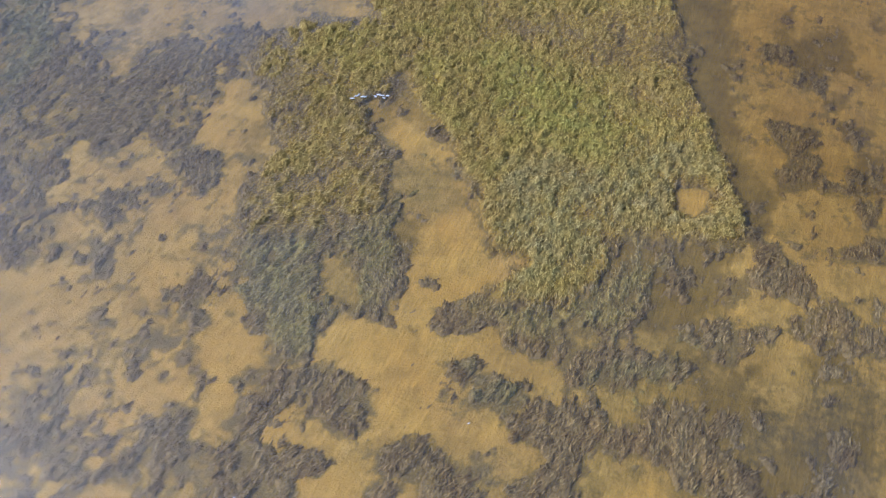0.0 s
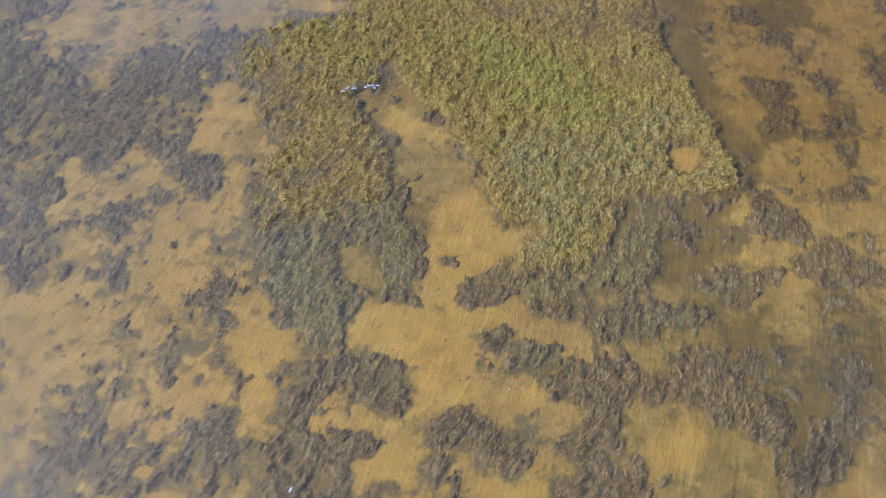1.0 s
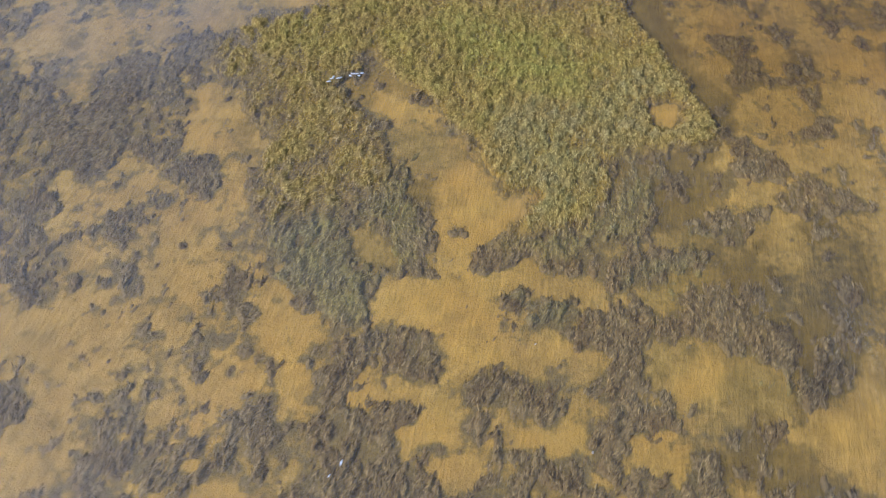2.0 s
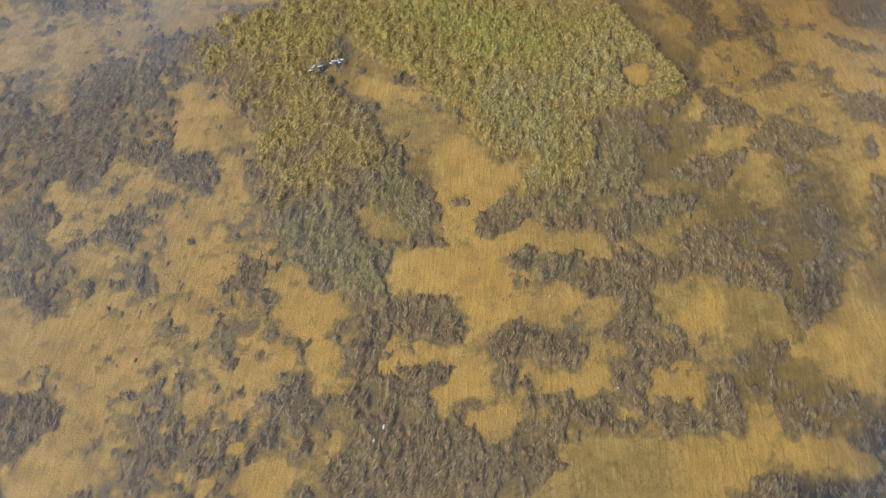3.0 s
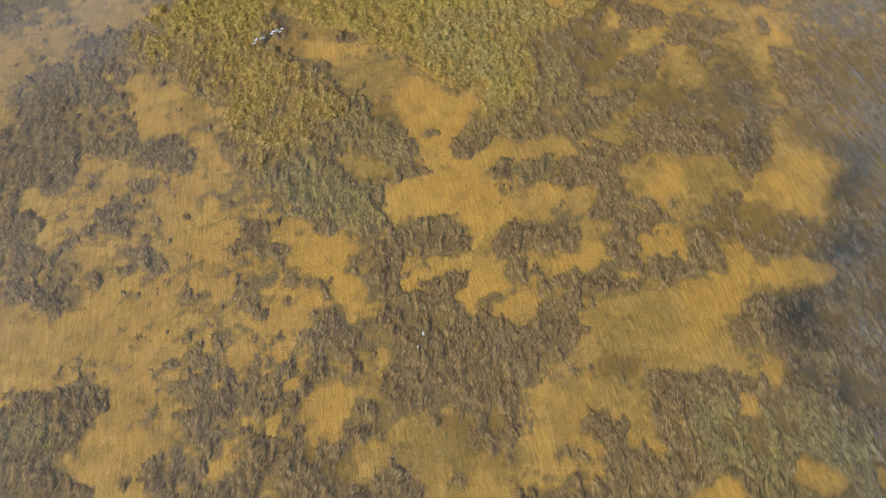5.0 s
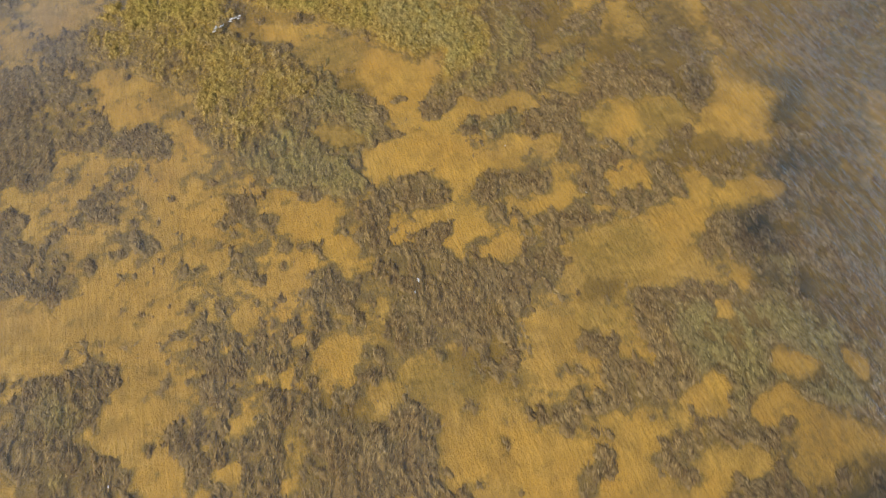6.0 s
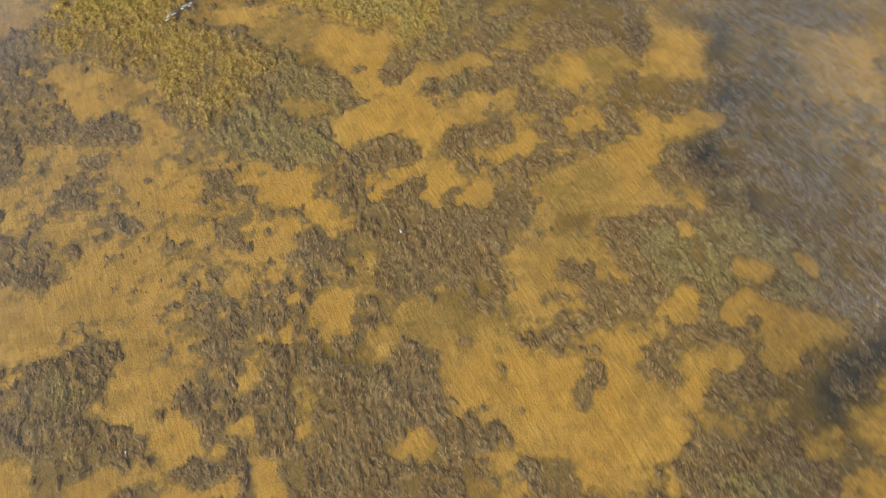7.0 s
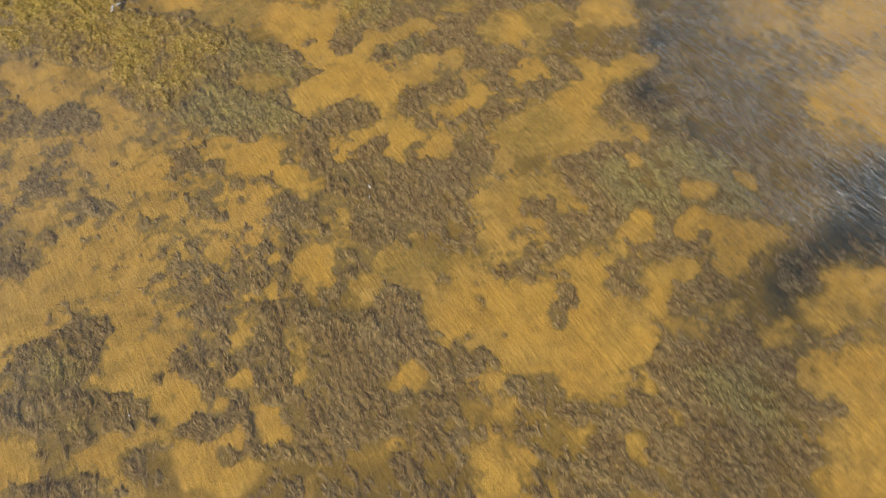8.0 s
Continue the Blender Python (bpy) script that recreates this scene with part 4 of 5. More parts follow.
def sand_material():
    m, n, l, bsdf = material("ochre_sand")
    broad, mid, fine = noise_node(n, l, 0.35, 4), noise_node(n, l, 2.2, 6, 0.65), noise_node(n, l, 24, 4, 0.6)
    col = ramp(n, l, broad, (0.3, (0.41, 0.25, 0.064)), (0.55, (0.445, 0.282, 0.078)), (0.75, (0.475, 0.316, 0.108)))
    col = mixed(n, l, grey(n, l, mid, 0.42, 0.75, 0.0, 0.6), col, (0.235, 0.135, 0.04))
    col = mixed(n, l, grey(n, l, fine, 0.35, 0.7, 0.0, 0.25), col, (0.46, 0.32, 0.145))
    col = mixed(n, l, grey(n, l, noise_node(n, l, 1.3, 9, 0.72), 0.51, 0.57, 0.0, 0.66), col, (0.215, 0.148, 0.045))
    bright = ramp(n, l, broad, (0.3, (0.49, 0.275, 0.044)), (0.7, (0.56, 0.35, 0.072)))
    clean = grey(n, l, calc(n, l, "ADD", attribute(n, "bare"), calc(n, l, "MULTIPLY", calc(n, l, "SUBTRACT", noise_node(n, l, 1.1, 6, 0.65), 0.5), 1.2)), 0.25, 0.95)
    col = mixed(n, l, grey(n, l, noise_node(n, l, 0.55, 9, 0.7), 0.49, 0.60, 0.0, 0.45), col, (0.27, 0.175, 0.045))
    col = mixed(n, l, calc(n, l, "MULTIPLY", clean, 0.75), col, bright)
    col = mixed(n, l, grey(n, l, noise_node(n, l, 0.95, 9, 0.72), 0.51, 0.6, 0.0, 0.5), col, (0.29, 0.18, 0.042))
    jog = calc(n, l, "MULTIPLY", calc(n, l, "SUBTRACT", noise_node(n, l, 3.4, 8, 0.75), 0.5), 1.7)
    algae = ramp(n, l, noise_node(n, l, 2.5, 6, 0.7), (0.3, (0.27, 0.185, 0.04)), (0.7, (0.40, 0.285, 0.068)))
    col = mixed(n, l, grey(n, l, calc(n, l, "ADD", attribute(n, "green"), calc(n, l, "MULTIPLY", jog, 0.7)), 0.1, 0.8, 0.0, 0.85), col, algae)
    ooze = ramp(n, l, noise_node(n, l, 5.0, 6, 0.7), (0.3, (0.165, 0.11, 0.03)), (0.7, (0.265, 0.182, 0.052)))
    col = mixed(n, l, grey(n, l, calc(n, l, "ADD", attribute(n, "weedy"), jog), 0.36, 0.54, 0.0, 0.7), col, ooze)
    litter = ramp(n, l, noise_node(n, l, 13, 6, 0.75), (0.3, (0.082, 0.057, 0.027)), (0.5, (0.168, 0.12, 0.058)), (0.7, (0.30, 0.22, 0.108)))
    col = mixed(n, l, grey(n, l, calc(n, l, "ADD", attribute(n, "weedy"), jog), 0.56, 0.76, 0.0, 0.9), col, litter)
    mud = ramp(n, l, noise_node(n, l, 1.2, 5), (0.3, (0.175, 0.108, 0.018)), (0.7, (0.265, 0.168, 0.03)))
    col = mixed(n, l, grey(n, l, calc(n, l, "ADD", attribute(n, "silt"), jog), 0.3, 0.8, 0.0, 0.85), col, mud)
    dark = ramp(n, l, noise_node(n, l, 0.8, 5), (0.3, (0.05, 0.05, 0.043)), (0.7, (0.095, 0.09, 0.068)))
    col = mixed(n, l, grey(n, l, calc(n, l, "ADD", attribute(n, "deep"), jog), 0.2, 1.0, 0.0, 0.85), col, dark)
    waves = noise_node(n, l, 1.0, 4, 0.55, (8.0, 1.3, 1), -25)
    # light on the ripple crests is painted as brighter streaks, besides the relief
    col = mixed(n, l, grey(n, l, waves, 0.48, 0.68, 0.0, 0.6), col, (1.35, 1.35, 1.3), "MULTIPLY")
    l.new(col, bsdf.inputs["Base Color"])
    bsdf.inputs["Roughness"].default_value = 0.9
    relief(n, l, bsdf, calc(n, l, "ADD", waves, calc(n, l, "MULTIPLY", noise_node(n, l, 12, 5, 0.7), 1.2)), 0.8, 0.06)
    return m


def weed_material(name, shift, gap_dark):
    """Weed: brown and grey below the water, olive to strawy yellow where it stands out, green where algae grow on it.
    """
    m, n, l, bsdf = material(name)
    island = n.new("ShaderNodeNewGeometry").outputs["Random Per Island"]
    mid, fine = noise_node(n, l, 1.6, 5, 0.6), noise_node(n, l, 14, 4, 0.65)
    tone = calc(n, l, "ADD", calc(n, l, "MULTIPLY", island, shift), calc(n, l, "MULTIPLY", fine, 1 - shift))
    brown = ramp(n, l, tone, (0.15, (0.10, 0.063, 0.029)), (0.5, (0.21, 0.137, 0.065)), (0.85, (0.41, 0.288, 0.15)))
    olive = ramp(n, l, tone, (0.15, (0.13, 0.083, 0.012)), (0.5, (0.40, 0.287, 0.042)), (0.85, (0.625, 0.475, 0.115)))
    leaf = ramp(n, l, tone, (0.15, (0.135, 0.12, 0.012)), (0.5, (0.345, 0.31, 0.034)), (0.85, (0.50, 0.455, 0.085)))
    wan = ramp(n, l, tone, (0.15, (0.12, 0.10, 0.045)), (0.5, (0.30, 0.25, 0.112)), (0.85, (0.47, 0.41, 0.195)))
    ashen = ramp(n, l, tone, (0.15, (0.12, 0.082, 0.042)), (0.5, (0.275, 0.198, 0.108)), (0.85, (0.475, 0.36, 0.205)))
    brown = mixed(n, l, grey(n, l, noise_node(n, l, 0.9, 5, 0.65), 0.38, 0.6, 0.0, 0.75), brown, ashen)
    jog = calc(n, l, "MULTIPLY", calc(n, l, "SUBTRACT", mid, 0.5), 0.9)
    tan = ramp(n, l, tone, (0.15, (0.12, 0.07, 0.012)), (0.5, (0.39, 0.255, 0.052)), (0.85, (0.60, 0.42, 0.115)))
    olive = mixed(n, l, grey(n, l, noise_node(n, l, 0.5, 5, 0.65), 0.38, 0.58, 0.0, 0.9), olive, tan)
    stand = calc(n, l, "ADD", attribute(n, "out"), jog)
    col = mixed(n, l, grey(n, l, stand, 0.2, 0.6), brown, tan)
    col = mixed(n, l, grey(n, l, stand, 0.6, 1.0), col, olive)
    col = mixed(n, l, grey(n, l, calc(n, l, "ADD", attribute(n, "pale"), jog), 0.3, 0.9, 0, 0.8), col, wan)
    col = mixed(n, l, grey(n, l, calc(n, l, "ADD", attribute(n, "green"), jog), 0.2, 1.1), col, leaf)
    # shade in gaps between fronds, put into the mat's colour in patches
    gap_shade = calc(n, l, "MULTIPLY", grey(n, l, noise_node(n, l, 3.0, 5, 0.7), 0.35, 0.7, gap_dark, 0.0), attribute(n, "out"))
    col = mixed(n, l, gap_shade, col, (0.075, 0.05, 0.02))
    l.new(col, bsdf.inputs["Base Color"])
    bsdf.inputs["Roughness"].default_value = 0.8
    bsdf.inputs["Specular IOR Level"].default_value = 0.2
    relief(n, l, bsdf, fine, 0.8, 0.05)
    return m


def water_material():
    """Thin stained water: what lies below shows through, the sky is mirrored by Fresnel on fine ripples."""
    m, n, l, bsdf = material("stained_water")
    n.remove(bsdf)
    clear, glossy, murk_glare = n.new("ShaderNodeBsdfTransparent"), n.new("ShaderNodeBsdfGlossy"), n.new("ShaderNodeBsdfDiffuse")
    tea = mixed(n, l, attribute(n, "stain"), (0.985, 0.935, 0.70), (0.84, 0.76, 0.44))
    # light lost in deeper water is baked into the tint as darkening
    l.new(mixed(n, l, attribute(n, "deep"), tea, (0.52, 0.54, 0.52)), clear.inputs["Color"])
    # pale diffuse part: silty water, and one patch of glare put into colour
    murk_glare.inputs["Color"].default_value = (0.37, 0.335, 0.27, 1)
    veil = calc(n, l, "ADD", attribute(n, "murk_glare"), grey(n, l, noise_node(n, l, 0.22, 5, 0.6), 0.45, 0.75, -0.01, 0.045))
    under = n.new("ShaderNodeMixShader")
    l.new(grey(n, l, veil, 0.0, 0.6, 0.0, 0.6), under.inputs["Fac"])
    l.new(clear.outputs[0], under.inputs[1])
    l.new(murk_glare.outputs[0], under.inputs[2])
    l.new(grey(n, l, attribute(n, "wind"), 0.05, 0.8, 0.22, 0.24), glossy.inputs["Roughness"])
    crest = grey(n, l, noise_node(n, l, 1.0, 3, 0.55, (7.0, 0.7, 1), -18), 0.46, 0.74)
    gust = grey(n, l, noise_node(n, l, 0.12, 3), 0.4, 0.62, 0.25, 1.0)
    chop = noise_node(n, l, 9.0, 3, 0.5)
    wind = calc(n, l, "MULTIPLY", attribute(n, "wind"), gust)
    b = n.new("ShaderNodeBump")
    b.inputs["Strength"].default_value, b.inputs["Distance"].default_value = 1.0, 0.06
    l.new(calc(n, l, "ADD", calc(n, l, "MULTIPLY", crest, wind), calc(n, l, "MULTIPLY", chop, 0.02)), b.inputs["Height"])
    l.new(b.outputs["Normal"], glossy.inputs["Normal"])
    facing = n.new("ShaderNodeLayerWeight")
    facing.inputs["Blend"].default_value = 0.5
    l.new(b.outputs["Normal"], facing.inputs["Normal"])
    mirror = grey(n, l, calc(n, l, "POWER", facing.outputs["Facing"], 5.0), 0.0, 1.0, 0.062, 1.0)
    top = n.new("ShaderNodeMixShader")
    l.new(calc(n, l, "ADD", mirror, calc(n, l, "MULTIPLY", wind, 0.015)), top.inputs["Fac"])
    l.new(under.outputs[0], top.inputs[1])
    l.new(glossy.outputs[0], top.inputs[2])
    l.new(top.outputs[0], n["Material Output"].inputs["Surface"])
    return m


SAND, WATER = sand_material(), water_material()
MAT_WEED, FROND = weed_material("matted_weed", 0.0, 0.6), weed_material("weed_frond", 0.62, 0.0)


# ---------------------------------------------------------------- meshes out of arrays
def mesh_of(name, verts, quads, layers, mat):
    me = bpy.data.meshes.new(name)
    me.vertices.add(len(verts))
    me.vertices.foreach_set("co", np.ascontiguousarray(verts, dtype=np.float32).ravel())
    me.loops.add(4 * len(quads))
    me.loops.foreach_set("vertex_index", np.ascontiguousarray(quads, dtype=np.int32).ravel())
    me.polygons.add(len(quads))
    me.polygons.foreach_set("loop_start", np.arange(0, 4 * len(quads), 4, dtype=np.int32))
    me.polygons.foreach_set("use_smooth", np.ones(len(quads), dtype=bool))
    for key, values in layers.items():
        me.attributes.new(key, "FLOAT", "POINT").data.foreach_set("value", np.ascontiguousarray(values, dtype=np.float32).ravel())
    me.materials.append(mat)
    me.update(calc_edges=True)
    me.validate()
    return me


def grid_quads(nx, ny, keep=None):
    i = np.arange(nx * ny).reshape(nx, ny)
    q = np.stack([i[:-1, :-1], i[1:, :-1], i[1:, 1:], i[:-1, 1:]], -1)
    return q[keep] if keep is not None else q.reshape(-1, 4)


def spread(low, high, step, reach):
    """Even steps from low to high, then ever longer ones out to the horizon."""
    tail, d, s = [], 0.0, step
    while d < reach:
        s *= 1.22
        d += s
        tail.append(d)
    tail = np.array(tail)
    return np.concatenate([low - tail[::-1], np.arange(low, high, step), high + tail])


# ---------------------------------------------------------------- ground and water
ax, ay = np.meshgrid(spread(-30.0, 24.0, 0.125, 2000), spread(-20.0, 36.0, 0.125, 2000), indexing="ij")
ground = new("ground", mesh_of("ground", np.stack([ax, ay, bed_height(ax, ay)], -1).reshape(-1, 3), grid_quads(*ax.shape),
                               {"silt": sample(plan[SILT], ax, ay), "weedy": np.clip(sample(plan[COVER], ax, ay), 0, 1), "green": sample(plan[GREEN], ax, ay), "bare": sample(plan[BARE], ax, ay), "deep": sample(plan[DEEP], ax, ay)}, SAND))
tagged(ground, "shallow lagoon bed of ochre sand with brown silt", "ground", kind="structure")

bx, by = np.meshgrid(spread(-30.0, 24.0, 0.4, 2000), spread(-20.0, 36.0, 0.4, 2000), indexing="ij")
bz = 0.004 * fbm(bx, by, 3.0, 71, 3) * (np.hypot(bx, by) < 60)
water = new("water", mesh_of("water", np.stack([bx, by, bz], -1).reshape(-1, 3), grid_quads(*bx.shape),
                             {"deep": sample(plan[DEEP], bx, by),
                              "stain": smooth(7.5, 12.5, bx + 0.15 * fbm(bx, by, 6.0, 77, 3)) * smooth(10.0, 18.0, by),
                              "murk_glare": 0.15 * 0.5 * np.exp(-((bx + 15.0) / 8.0) ** 2 - ((by - 16.0) / 6.0) ** 2) * (1 + 0.5 * fbm(bx, by, 4.0, 75, 2))
                              # this second patch paints sky glare on the far ripples as pale colour
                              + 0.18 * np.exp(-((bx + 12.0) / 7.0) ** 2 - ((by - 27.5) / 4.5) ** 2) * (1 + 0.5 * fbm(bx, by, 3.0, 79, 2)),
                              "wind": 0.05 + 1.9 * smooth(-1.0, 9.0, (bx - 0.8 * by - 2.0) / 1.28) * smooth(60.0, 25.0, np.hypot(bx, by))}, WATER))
tagged(water, "clear amber-stained shallow water with fine wind ripples", "water", kind="structure")


# ---------------------------------------------------------------- weed beds
FINE = 0.055
mx, my = np.meshgrid(np.arange(-28.0, 22.0, FINE), np.arange(-18.0, 34.0, FINE), indexing="ij")
m_cover, m_out = sample(plan[COVER], mx, my), sample(plan[OUT], mx, my)
m_green, m_pale, m_deep = sample(plan[GREEN], mx, my), sample(plan[PALE], mx, my), sample(plan[DEEP], mx, my)
LAY = 60.0                              # bearing along which the weed is combed
lu = mx * math.cos(radians(LAY)) + my * math.sin(radians(LAY))
lv = my * math.cos(radians(LAY)) - mx * math.sin(radians(LAY))
lump = fbm(lu * 0.72 + 0.15 * fbm(mx, my, 0.8, 85, 2), lv, 0.26, 81, 3, 0.7)
clump = fbm(lu * 0.6 + 0.1 * fbm(mx, my, 0.5, 84, 2), lv, 0.25, 86, 3, 0.75)
comb = fbm(lu * 0.32 + 0.2 * fbm(mx, my, 0.9, 93, 2), lv, 0.2, 95, 3, 0.7)
cluster = fbm(mx, my, 1.8, 88, 3)
# below the water the weed stands in separate clumps on a felt of litter
m_cover = m_cover + (1 - smooth(0.2, 0.7, m_out)) * (0.42 * clump + 0.16 * cluster - 0.06)
swell = fbm(lu * 0.6, lv, 0.9, 91, 3, 0.6)
rise = smooth(0.45, 0.95, m_cover)
m_bed = bed_height(mx, my)
sunk = 1 - smooth(0.15, 1.0, m_out + 0.15 * clump)
m_top = sunk * (m_bed + 0.05 + 0.035 * clump + 0.045 * comb) + (1 - sunk) * (0.05 + 0.06 * swell + 0.11 * lump)
m_z = (m_bed - 0.03) * (1 - rise) + np.maximum(m_top, m_bed + 0.008) * rise

BEDS = [
    ("wide olive mat of dried weed standing out of the water", 1.5, 18.0),
    ("brown and olive mat of matted weed beside a sandy channel", -5.5, 17.5),
    ("grey-brown submerged weed bed with combed tufts", -15.0, 21.0),
    ("dark submerged weed bed in pale silty water", -17.0, 15.0),
    ("thin straggling weed tufts on ochre sand", -12.0, 11.0),
    ("grey-brown weed bed beside the bare sand bay", -6.0, 12.5),
    ("dark ragged weed tufts on orange sand", -8.0, 7.5),
    ("dense grey-brown weed bed in shallow water", -5.5, 5.5),
    ("olive-grey weed bed with combed ridges", 3.0, 9.5),
    ("dark weed ridges across a sandy shallow", 5.5, 7.5),
    ("scattered dark weed patches on ochre sand", 10.5, 11.0),
    ("small dark weed patches in amber water", 13.0, 19.0),
    ("dark weed bed with a pale green top", -19.0, 8.5),
    ("brown weed bed broken by round sand holes", -14.0, 4.0),
    ("brown sunken weed bed with orange sand gaps", -9.5, 1.5),
    ("pale grey weed bed at the edge of deep water", -2.0, -2.0),
    ("grey weed bed under rippled dark water", 3.0, 1.5),
    ("brown weed bed with round orange sand spots", -8.0, -6.0),
    ("pale olive sunken weed beside dark water", -4.5, -7.5),
]
bed_x, bed_y = np.array([b[1] for b in BEDS]), np.array([b[2] for b in BEDS])


def nearest_bed(x, y):
    """Which bed a place belongs to, with an uneven border between two beds."""
    u, v = x + 0.9 * fbm(x, y, 2.5, 101, 2), y + 0.9 * fbm(x, y, 2.5, 105, 2)
    best, who = np.full(x.shape, 1e9), np.zeros(x.shape, dtype=int)
    for k in range(len(BEDS)):
        d = (u - bed_x[k]) ** 2 + (v - bed_y[k]) ** 2
        who, best = np.where(d < best, k, who), np.minimum(d, best)
    return who


rng = np.random.RandomState(7)
m_who = nearest_bed(mx, my)
cell_cover = np.maximum(np.maximum(m_cover[:-1, :-1], m_cover[1:, :-1]), np.maximum(m_cover[:-1, 1:], m_cover[1:, 1:]))

def grid_at(layer, x, y):
    i = np.clip(((x + 28.0) / FINE).round().astype(int), 0, mx.shape[0] - 1)
    j = np.clip(((y + 18.0) / FINE).round().astype(int), 0, mx.shape[1] - 1)
    return layer[i, j]


# fronds: arched ribbons in tufts
TUFTS = 190000
tx, ty = rng.uniform(-26, 20, TUFTS), rng.uniform(-16, 32, TUFTS)
t_cover, t_out = grid_at(m_cover, tx, ty), sample(plan[OUT], tx, ty)
keep = (t_cover > 0.55 + 0.10 * (1 - t_out)) & (rng.rand(TUFTS) < 0.5 + 0.4 * t_out * (0.8 + fbm(tx, ty, 0.5, 121, 3)))
tx, ty = tx[keep], ty[keep]
EACH = 5
fx = np.repeat(tx, EACH) + rng.normal(0, 0.07, len(tx) * EACH)
fy = np.repeat(ty, EACH) + rng.normal(0, 0.07, len(tx) * EACH)
f_who = nearest_bed(fx, fy)


def fronds(x, y):
    """Arched ribbons, four sections each, that start on the mat at x, y."""
    n = len(x)
    sunken = 1 - sample(plan[OUT], x, y)
    bearing = radians(LAY) + rng.normal(0, 0.75, n) * (1 - 0.55 * sunken) + 0.6 * fbm(x, y, 3.0, 111, 2)
    length, width = rng.uniform(0.07, 0.20, n) * (1 + 0.7 * sunken), rng.uniform(0.013, 0.032, n) * (1 + 0.45 * sunken)
    arch = rng.uniform(0.015, 0.075, n) * (1 - 0.45 * sunken)
    lean = rng.uniform(-0.9, 0.9, n)
    dx, dy = np.cos(bearing), np.sin(bearing)
    base = grid_at(m_z, x, y)
    rows = []
    for s, w, h in ((0.0, 0.7, 0.0), (0.33, 1.0, 0.9), (0.68, 0.85, 0.95), (1.0, 0.15, 0.25)):
        bend = 0.25 * lean * s * s
        cx, cy = x + length * (s * dx - bend * dy), y + length * (s * dy + bend * dx)
        ground_here = grid_at(m_z, cx, cy)
        cz = np.maximum(base * (1 - s) + ground_here * s, ground_here) + arch * h - 0.01
        half = 0.5 * width * w
        for side in (-1, 1):
            rows.append(np.stack([cx - side * dy * half, cy + side * dx * half, cz + side * lean * half * 0.8], -1))
    verts = np.stack(rows, 1).reshape(-1, 3)
    first = np.arange(n)[:, None] * 8
    quads = np.concatenate([first + np.array([2 * k, 2 * k + 1, 2 * k + 3, 2 * k + 2]) for k in range(3)], 0)
    return verts, quads


def layers_at(x, y, times=1):
    return {key: np.repeat(sample(plan[k], x, y), times) for key, k in (("out", OUT), ("green", GREEN), ("pale", PALE))}


for k, (label, _, _) in enumerate(BEDS):
    cells = (m_who[:-1, :-1] == k) & (cell_cover > 0.46)
    quads = grid_quads(*mx.shape, keep=cells)
    used, back = np.unique(quads, return_inverse=True)
    flat = np.stack([mx.ravel()[used], my.ravel()[used], m_z.ravel()[used]], -1)
    bed = new("weed_bed", mesh_of("weed_bed", flat, back.reshape(-1, 4),
                                  {"out": m_out.ravel()[used], "green": m_green.ravel()[used], "pale": m_pale.ravel()[used]}, MAT_WEED))
    tagged(bed, label, "water weed", group="weed beds of the lagoon", kind="stuff")
    mine = f_who == k
    verts, quads = fronds(fx[mine], fy[mine])
    tuft = new("fronds", mesh_of("fronds", verts, quads, layers_at(fx[mine], fy[mine], 8), FROND))
    tuft.parent = bed
    tagged(tuft, "loose ribbon-like fronds", kind="stuff")


# ---------------------------------------------------------------- small things on the water
def plain(name, colour, rough):
    m, n, l, bsdf = material(name)
    tint = noise_node(n, l, 30, 4, 0.6)
    l.new(ramp(n, l, tint, (0.3, tuple(0.8 * c for c in colour)), (0.7, colour)), bsdf.inputs["Base Color"])
    bsdf.inputs["Roughness"].default_value = rough
    return m


FOAM, VANE, QUILL = plain("white_foam", (0.82, 0.78, 0.68), 0.6), plain("white_feather", (0.78, 0.77, 0.73), 0.7), plain("pale_quill", (0.62, 0.58, 0.48), 0.5)


def part(name, bm, mat, parent, label=""):
    me = bpy.data.meshes.new(name)
    bm.to_mesh(me)
    bm.free()
    me.materials.append(mat)
    for p in me.polygons:
        p.use_smooth = True
    ob = new(name, me)
    ob.parent = parent
    return tagged(ob, label)


def foam_blob(length, width, height):
    """A low, lumpy cushion of bubbles."""
    bm = bmesh.new()
    bmesh.ops.create_icosphere(bm, subdivisions=3, radius=1.0)
    for v in bm.verts:
        k = 1 + 0.35 * noise.noise(v.co * 2.3 + Vector((length * 31, width * 17, 0)))
        v.co = Vector((v.co.x * length * k, v.co.y * width * k, v.co.z * height * k))
    return bm


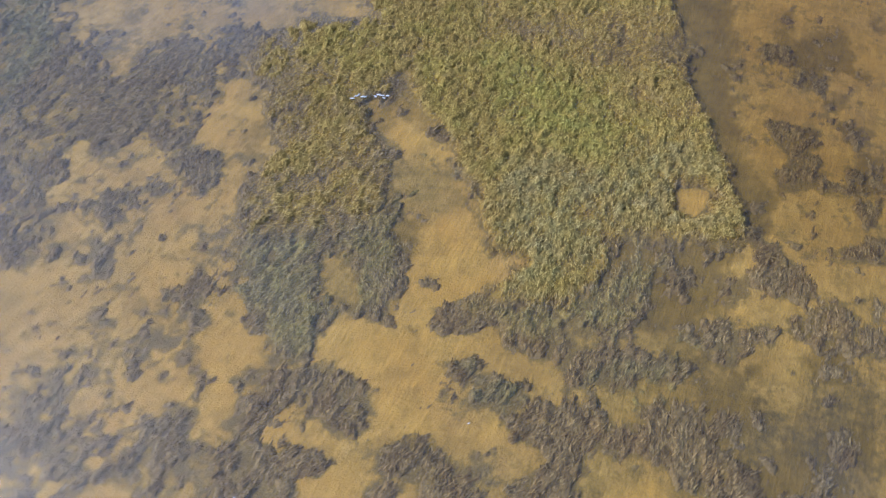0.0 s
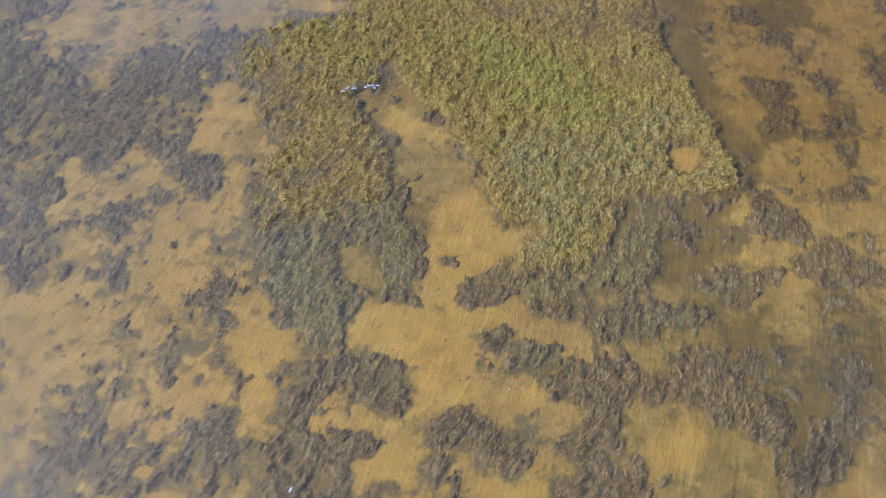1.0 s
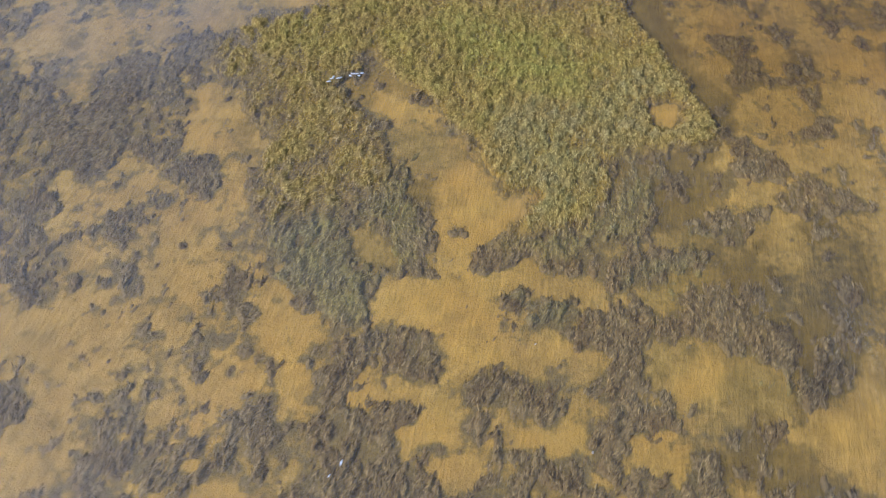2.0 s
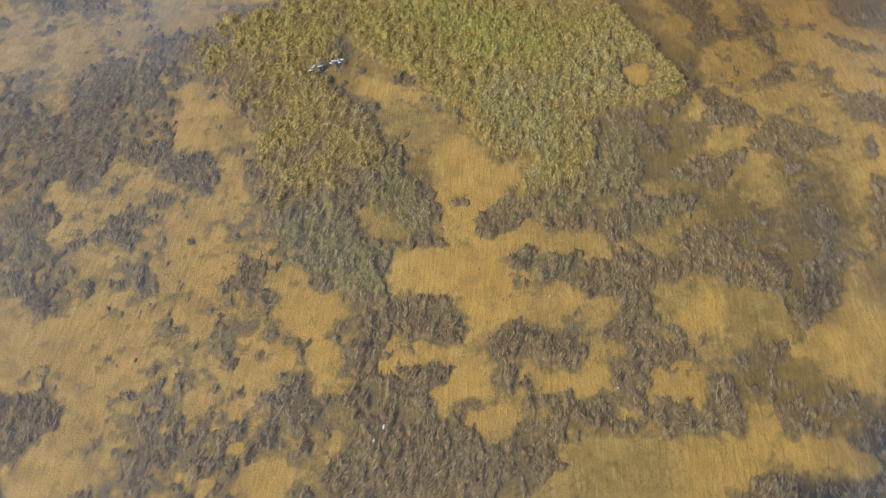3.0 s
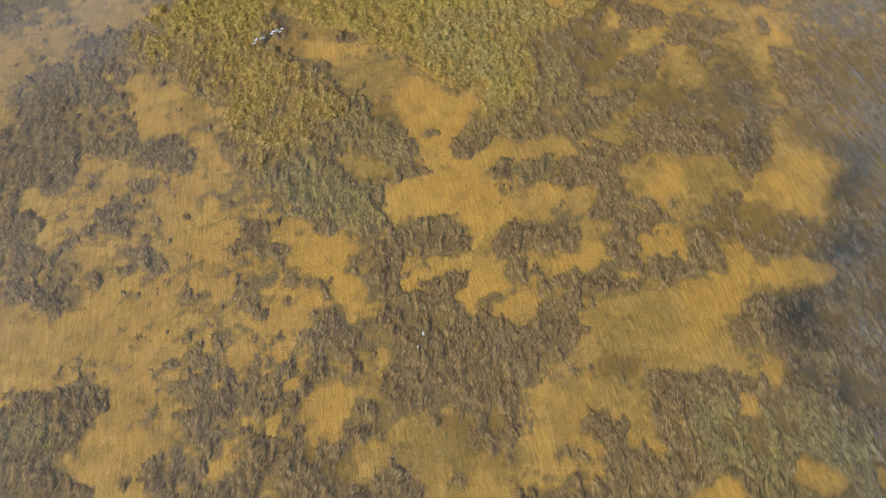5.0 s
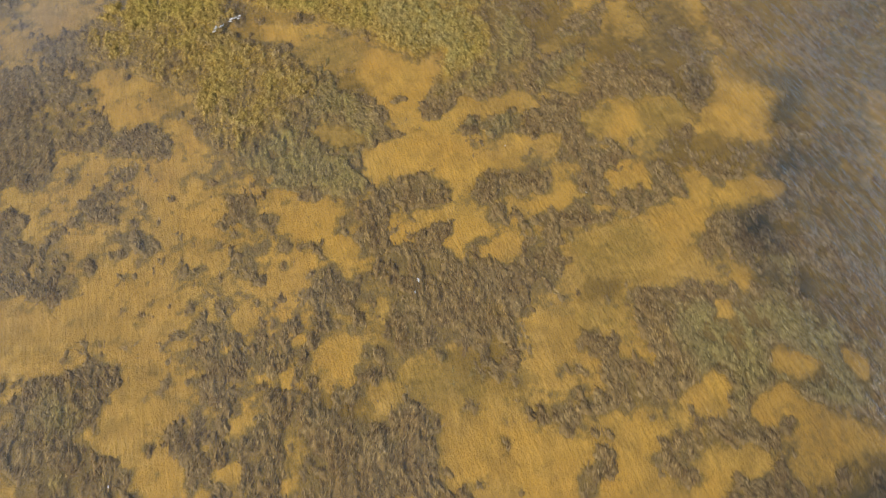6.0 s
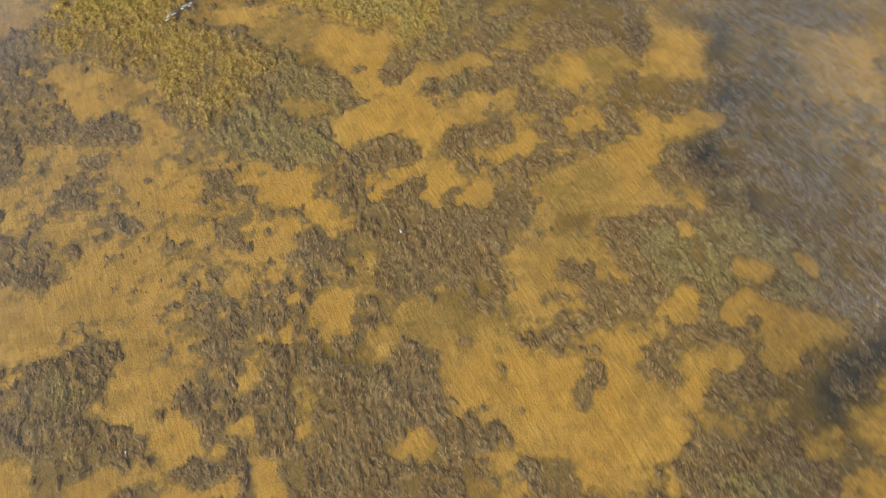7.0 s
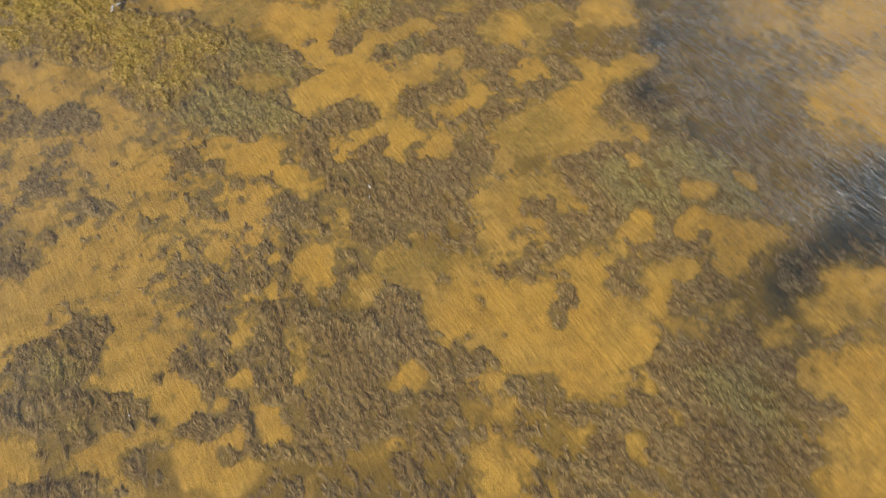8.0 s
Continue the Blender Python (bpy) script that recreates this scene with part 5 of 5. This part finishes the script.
def foam_line(x, y, degrees, span, count, label):
    top = new("foam_line")
    top.matrix_world = pose(x, y, 0.0, 0, 0, degrees)
    for k in range(count):
        s = (k + 0.5) / count - 0.5
        bm = foam_blob(random.uniform(0.05, 0.10), random.uniform(0.018, 0.034), random.uniform(0.02, 0.035))
        blob = part("foam_patch", bm, FOAM, top)
        blob.matrix_local = pose(s * span + random.uniform(-0.05, 0.05), 0.09 * math.sin(s * 9 + x) + random.uniform(-0.03, 0.03), 0.015 + 0.05, 0, 0, random.uniform(-30, 30))
    return tagged(top, label, "foam", group="foam where the channel spills over")


def feather(x, y, z, degrees, length, label):
    top = new("feather")
    top.matrix_world = pose(x, y, z, 8, 4, degrees)
    bm = bmesh.new()
    left, right = [], []
    for k in range(9):
        s = k / 8
        half = 0.17 * length * math.sin(math.pi * min(1, 0.12 + 0.88 * s)) ** 0.7 + 0.002
        rise = 0.10 * length * math.sin(math.pi * s)
        for side, row in ((-1, left), (1, right)):
            row.append([bm.verts.new((s * length, side * half, rise + dz + 0.12 * half)) for dz in (0.0, 0.004)])
        if k:
            a, c, d, e = left[k - 1], right[k - 1], right[k], left[k]
            bm.faces.new((a[1], c[1], d[1], e[1]))
            bm.faces.new((a[0], e[0], d[0], c[0]))
            bm.faces.new((a[0], a[1], e[1], e[0]))
            bm.faces.new((c[0], d[0], d[1], c[1]))
    part("vane", bm, VANE, top)
    bm = bmesh.new()
    bmesh.ops.create_cone(bm, cap_ends=True, segments=6, radius1=0.006, radius2=0.002, depth=1.25 * length)
    bmesh.ops.rotate(bm, verts=bm.verts, cent=(0, 0, 0), matrix=Matrix.Rotation(radians(90), 3, "Y"))
    bmesh.ops.translate(bm, verts=bm.verts, vec=(0.4 * length, 0, 0.10 * length))
    part("quill", bm, QUILL, top, "pale quill")
    return tagged(top, label, "feather", group="feathers on the weed")


foam_line(-4.42, 21.35, 4, 0.62, 5, "short broken line of white foam at the channel's lip")
foam_line(-3.52, 21.38, -6, 0.66, 5, "curved white foam line on wet weed")
feather(-6.56, 5.32, 0.03, 62, 0.17, "single white feather lying on grey-brown weed")
feather(-6.96, 5.07, 0.02, 40, 0.10, "small white feather caught in submerged weed")
feather(0.05, 7.66, 0.02, 15, 0.07, "tiny white down feather on bare ochre sand")
feather(-17.86, 6.26, 0.03, 75, 0.09, "small white feather on a dark weed bed with a pale top")
feather(0.65, 3.92, 0.02, 95, 0.08, "small white down feather floating on the water")
